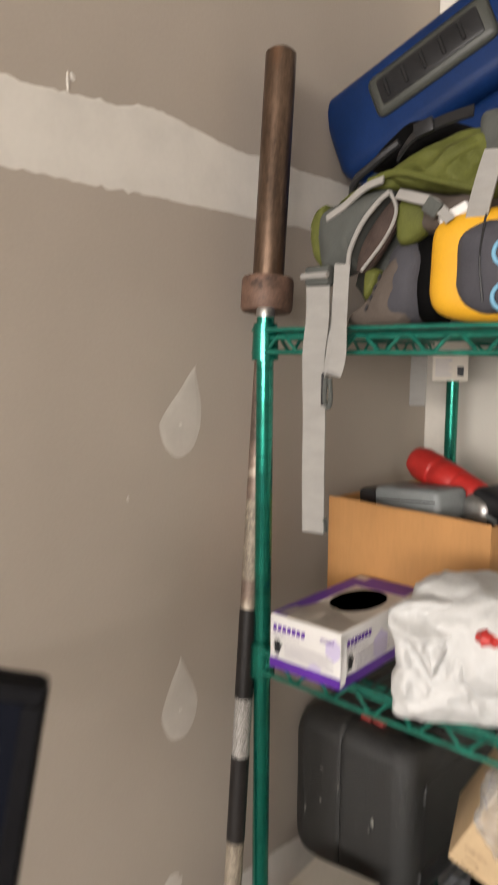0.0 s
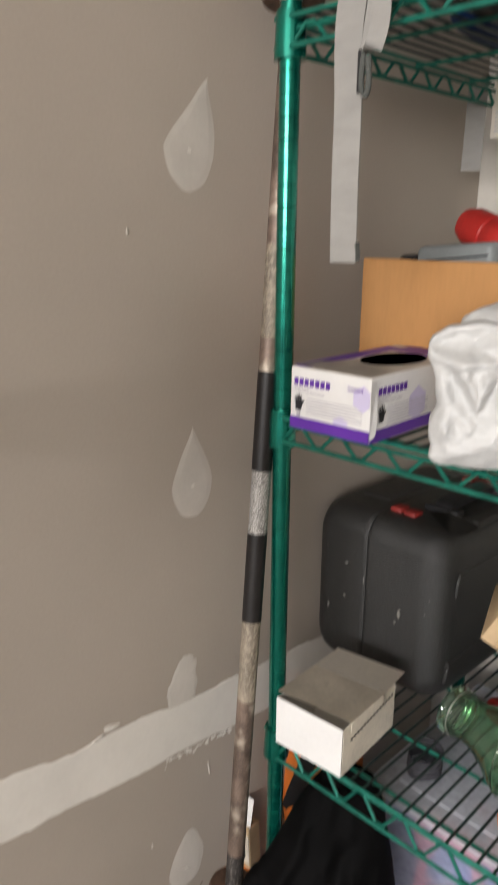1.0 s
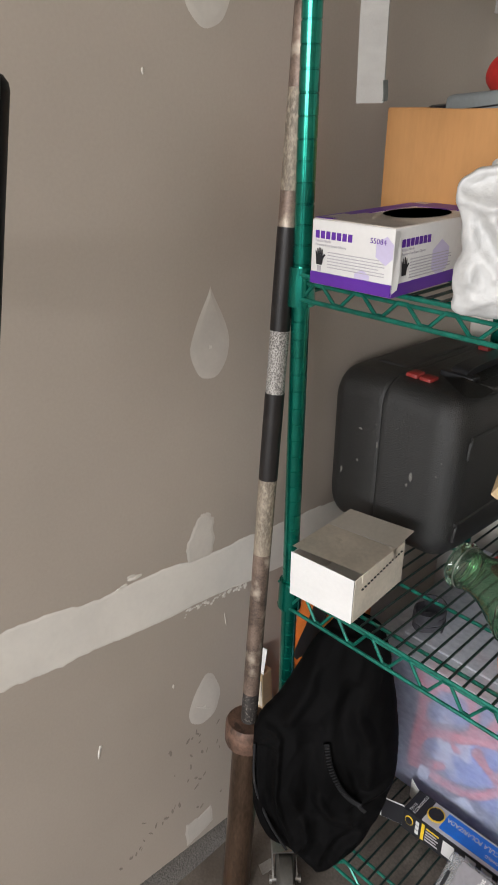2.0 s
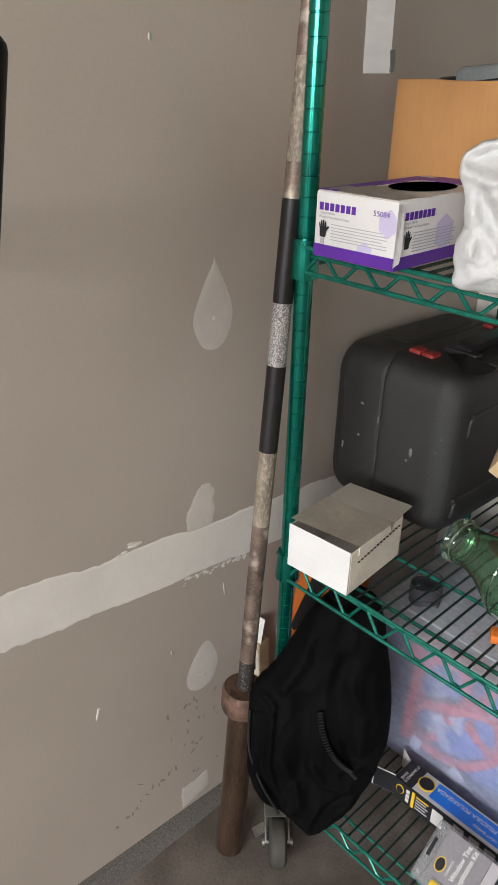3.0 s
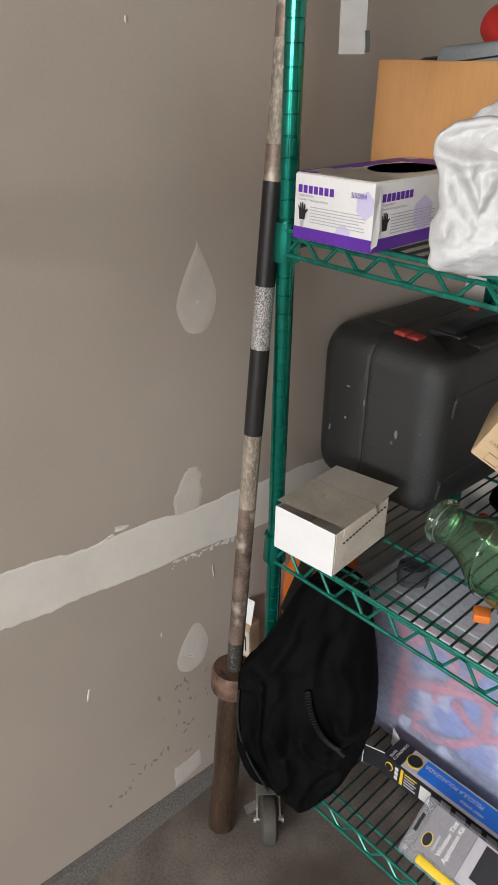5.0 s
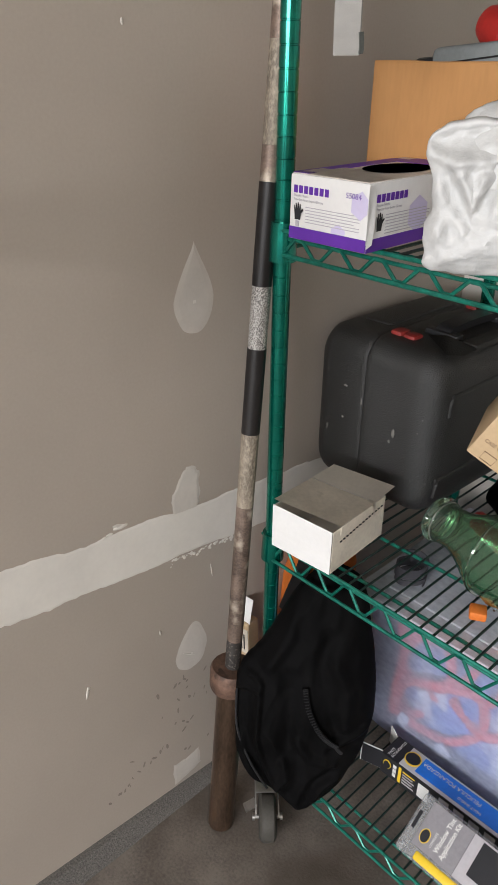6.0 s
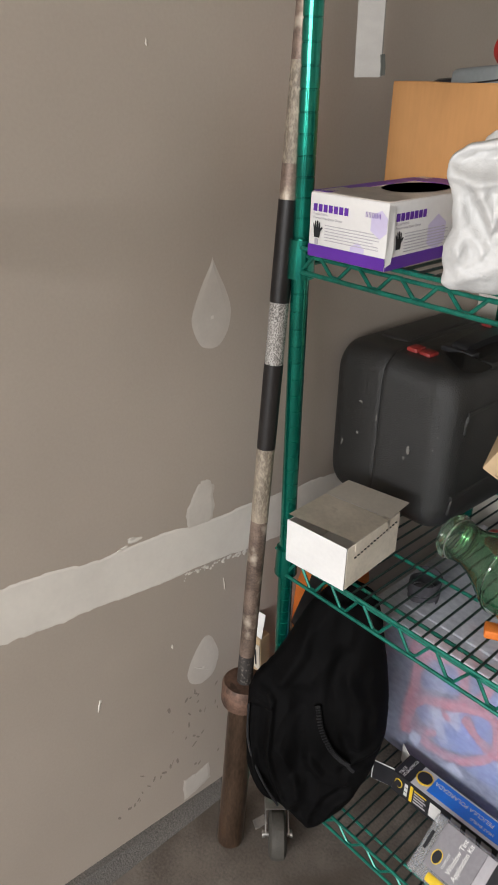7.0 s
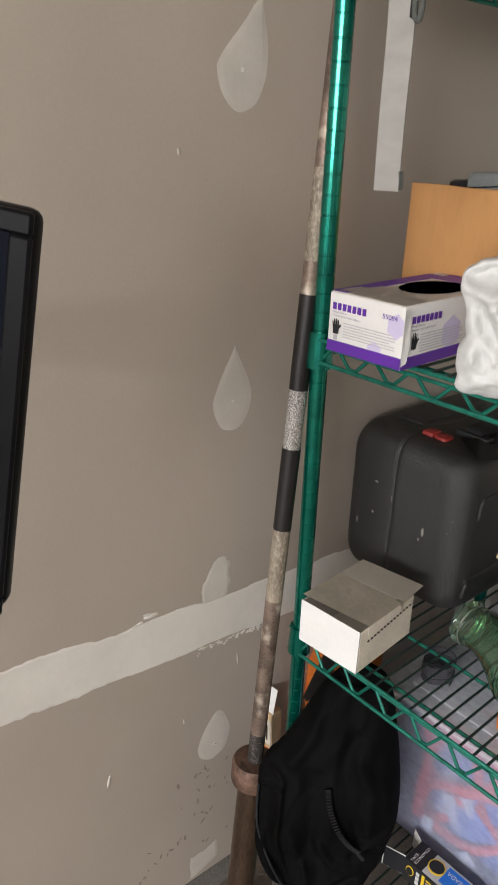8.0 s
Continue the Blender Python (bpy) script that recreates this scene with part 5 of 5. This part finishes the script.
part("flap_edge", boxed((-0.0425, 0.0034, -0.002), (0, 0.0044, FH - 0.002), 0.0003, 1, pose(0, 0, 0.003, 0, 0, 17)), M_WHITE, film)

part("end_flap", boxed((-0.03, 0, 0), (0, 0.0012, FH - 0.006), 0.0003, 1, pose(0, FW - 0.002, 0.003, 0, 0, -30)), M_WHITE, film, "open white end flap")


def top_patch(x0, x1, y0, y1, material, z=FH, bev=0.006, name="printed_panel"):
    return part(name, boxed((x0, y0, z - 0.0002), (x1, y1, z + 0.0006), 0.0002, 1), material, film, "", False)


def front_patch(x0, x1, z0, z1, material, name="printed_panel", y=0.0):
    return part(name, boxed((x0, y - 0.0007, z0), (x1, y + 0.0001, z1)), material, film, "", False)


top_patch(0.036, 0.60, 0.002, 0.051, mat("silver_print", (0.50, 0.50, 0.52), 0.35, var=0.08, bump=0.02))
top_patch(0.066, 0.60, 0.009, 0.047, M_BLUEP, FH + 0.0006)
bm = bmesh.new()
lathe(bm, [(0.019, FH), (0.0185, FH + 0.0022)], 28, pose(0.050, 0.028, 0) @ Matrix.Diagonal((0.85, 0.85, 1, 1)))
part("oval_badge", bm, M_YELP, film, "yellow ringed black oval badge")
bm = bmesh.new()
lathe(bm, [(0.0168, FH + 0.002), (0.0163, FH + 0.0028)], 28, pose(0.050, 0.028, 0) @ Matrix.Diagonal((0.85, 0.8, 1, 1)))
part("oval_badge", bm, M_INK, film)
text("lettering", "TINTE\nECONOMICO", 0.0075, pose(0.014, 0.004, FH + 0.0006, 0, 0, 90), M_WHITE, film)
text("lettering", "PELICULA POLARIZADA", 0.0120, pose(0.188, 0.038, FH + 0.0015, 0, 0, 180), M_WHITE, film, 0.0, 0.118)
text("lettering", "HEAT SHIELD", 0.0080, pose(0.196, 0.021, FH + 0.0015, 0, 0, 180), M_WHITE, film, 0.0, 0.045)
for r, y, m in ((0.0105, -0.0002, M_YELP), (0.0088, -0.0012, M_INK)):
    part("oval_badge", lathe(bmesh.new(), [(r, 0.0), (r - 0.0004, 0.0012)], 24, pose(0.014, y, 0.030, 90, 0, 0) @ Matrix.Diagonal((0.8, 1, 1, 1))), m, film)
for z0 in (0.010, 0.021, 0.032):
    front_patch(0.027, 0.034, z0, z0 + 0.0085, M_WHITE)
front_patch(0.039, 0.045, 0.006, 0.045, M_YELP)
for i in range(5):
    front_patch(0.048, 0.074 - 0.004 * (i % 2), 0.010 + i * 0.007, 0.013 + i * 0.007, M_YELP if i == 4 else M_GREYINK)
front_patch(0.082, 0.104, 0.008, 0.042, M_WHITE)
for i in range(9):
    front_patch(0.125 + i * 0.03, 0.145 + i * 0.03, 0.015, 0.045, M_GREYINK)

kit_m = Matrix(((0, -1, 0, 0.420), (0.799, 0, -0.602, 0.004), (0.602, 0, 0.799, ZT3 + 0.001), (0, 0, 0, 1)))
kit = thing("blister_pack", "clear blister pack with a window tint kit, leaning on the carton", "packet", m=kit_m)
M_KITCARD = mat("grey_card", (0.22, 0.21, 0.225), 0.45, var=0.15, scale=12, bump=0.05)
part("blister", boxed((0, -0.19, 0), (0.106, 0, 0.020), 0.007, 3), M_CLEAR, kit)
part("card", boxed((0.024, -0.100, 0.0202), (0.101, -0.022, 0.0212), 0.0004, 1), M_KITCARD, kit, "dark grey printed card")
part("card", boxed((0.024, -0.186, 0.0200), (0.101, -0.1005, 0.0210), 0.0004, 1), mat("pale_card", (0.42, 0.40, 0.42), 0.5, var=0.1, bump=0.05), kit, "pale grey printed card")
part("hang_hole", boxed((0.044, -0.014, 0.0195), (0.076, -0.008, 0.0206), 0.0004, 1), M_INK, kit)
for x in (0.014, 0.094):
    bm = bmesh.new()
    lathe(bm, [(0.0045, 0.0195), (0.004, 0.0225), (0.002, 0.0232)], 14, pose(x, -0.012, 0))
    part("snap_stud", bm, M_CLEAR, kit)
part("squeegee", boxed((0.004, -0.182, 0.010), (0.020, -0.035, 0.0215), 0.004, 2), M_YELP, kit, "yellow squeegee")
part("tool_print", boxed((0.040, -0.18, 0.0206), (0.098, -0.118, 0.0214), 0.0002, 1), M_INK, kit)
text("lettering", "COMPLETE", 0.0055, pose(0.036, -0.053, 0.0213), M_WHITE, kit)
text("lettering", "Window Tint", 0.0115, pose(0.035, -0.066, 0.0213), M_WHITE, kit, 0.0002)
text("lettering", "Application Kit", 0.0115, pose(0.032, -0.078, 0.0213), M_WHITE, kit, 0.0002, 0.066)
for r, z, k, m in ((0.0125, 0.0211, 0.72, M_YELP), (0.0112, 0.0216, 0.68, M_INK)):
    bm = bmesh.new()
    lathe(bm, [(r, z), (r - 0.0004, z + 0.0007)], 24, pose(0.046, -0.036, 0) @ Matrix.Diagonal((1, k, 1, 1)))
    part("oval_badge", bm, m, kit, "yellow ringed black oval badge" if m is M_YELP else "")

# things in the corner behind the post
sling = thing("orange_sling_bag", "orange fabric bag with black webbing behind the post", "bag")
part("body", lump(bmesh.new(), (0.050, 0.20, 0.34), (0.045, 0.075, 0.215), 2.6, 44, ((10, 0.012), (28, 0.005))), M_ORANGE, sling)
part("strap", tubed(curve([(0.082, 0.125, 0.53), (0.070, 0.12, 0.47), (0.048, 0.118, 0.40), (0.028, 0.12, 0.34)]), 0, flat=(0.03, 0.004, (1, 0, 0.2))), M_BLACK, sling, "black webbing strap")
leaflet = thing("card_packet", "small tan card packet with printed label, wedged in the corner", "box", m=pose(0.036, 0.022, 0.0, 0, -3, 4))
part("carton", boxed((-0.034, 0, 0.002), (0.006, 0.03, 0.36), 0.002, 1), M_CARDL, leaflet)
part("band", boxed((-0.0355, -0.0015, 0.24), (0.0075, 0.0315, 0.275), 0.001, 1), M_ORANGE, leaflet, "orange band")
part("label", boxed((-0.033, -0.0012, 0.285), (0.005, 0.0004, 0.345), 0.0003, 1), M_DUSTY, leaflet, "tan printed label")
part("white_flap", boxed((-0.034, 0.0, 0.0), (0.006, 0.0012, 0.055), 0.0003, 1, pose(0, 0.004, 0.357, -14, 0, 0)), M_WHITE, leaflet, "white paper flap")
for i in range(4):
    part("print_bar", boxed((-0.027 + i * 0.007, -0.002, 0.295), (-0.024 + i * 0.007, -0.0011, 0.332)), M_INK, leaflet)

# ---- monitor on a wall arm ----
monitor = thing("monitor", "narrow black-framed screen turned off, on a wall arm", "monitor",
                m=Matrix.Translation((0.3784, -0.5414, 1.35)) @ pose(0, 0, 0, 0, 0, 226) @ pose(0, 0, 0, 0, -10, 0))
MW = 0.085
part("housing", boxed((0, -0.022, -0.29), (MW, 0.0, 0.0), 0.008, 3), M_BEZEL, monitor)
part("bezel", boxed((0.0, 0.0, -0.29), (MW, 0.006, -0.274), 0.002, 1), M_BEZEL, monitor)
part("bezel", boxed((0.0, 0.0, -0.014), (MW, 0.006, 0.0), 0.002, 1), M_BEZEL, monitor)
part("bezel", boxed((0.0, 0.0, -0.274), (0.014, 0.006, -0.014), 0.002, 1), M_BEZEL, monitor)
part("bezel", boxed((MW - 0.012, 0.0, -0.274), (MW, 0.006, -0.014), 0.002, 1), M_BEZEL, monitor)
part("screen", boxed((0.014, 0.0, -0.274), (MW - 0.012, 0.002, -0.014)), M_SCREEN, monitor, "dark glossy screen")
arm = thing("wall_arm", "black steel monitor arm fixed to the wall", "bracket")
part("wall_plate", boxed((0.001, -0.72, 1.12), (0.012, -0.62, 1.30), 0.003, 1), M_BLACK, arm)
part("arm_tube", tubed([(0.012, -0.67, 1.21), (0.17, -0.64, 1.21), (0.335, -0.595, 1.205)], 0.008, 12), M_BLACK, arm)
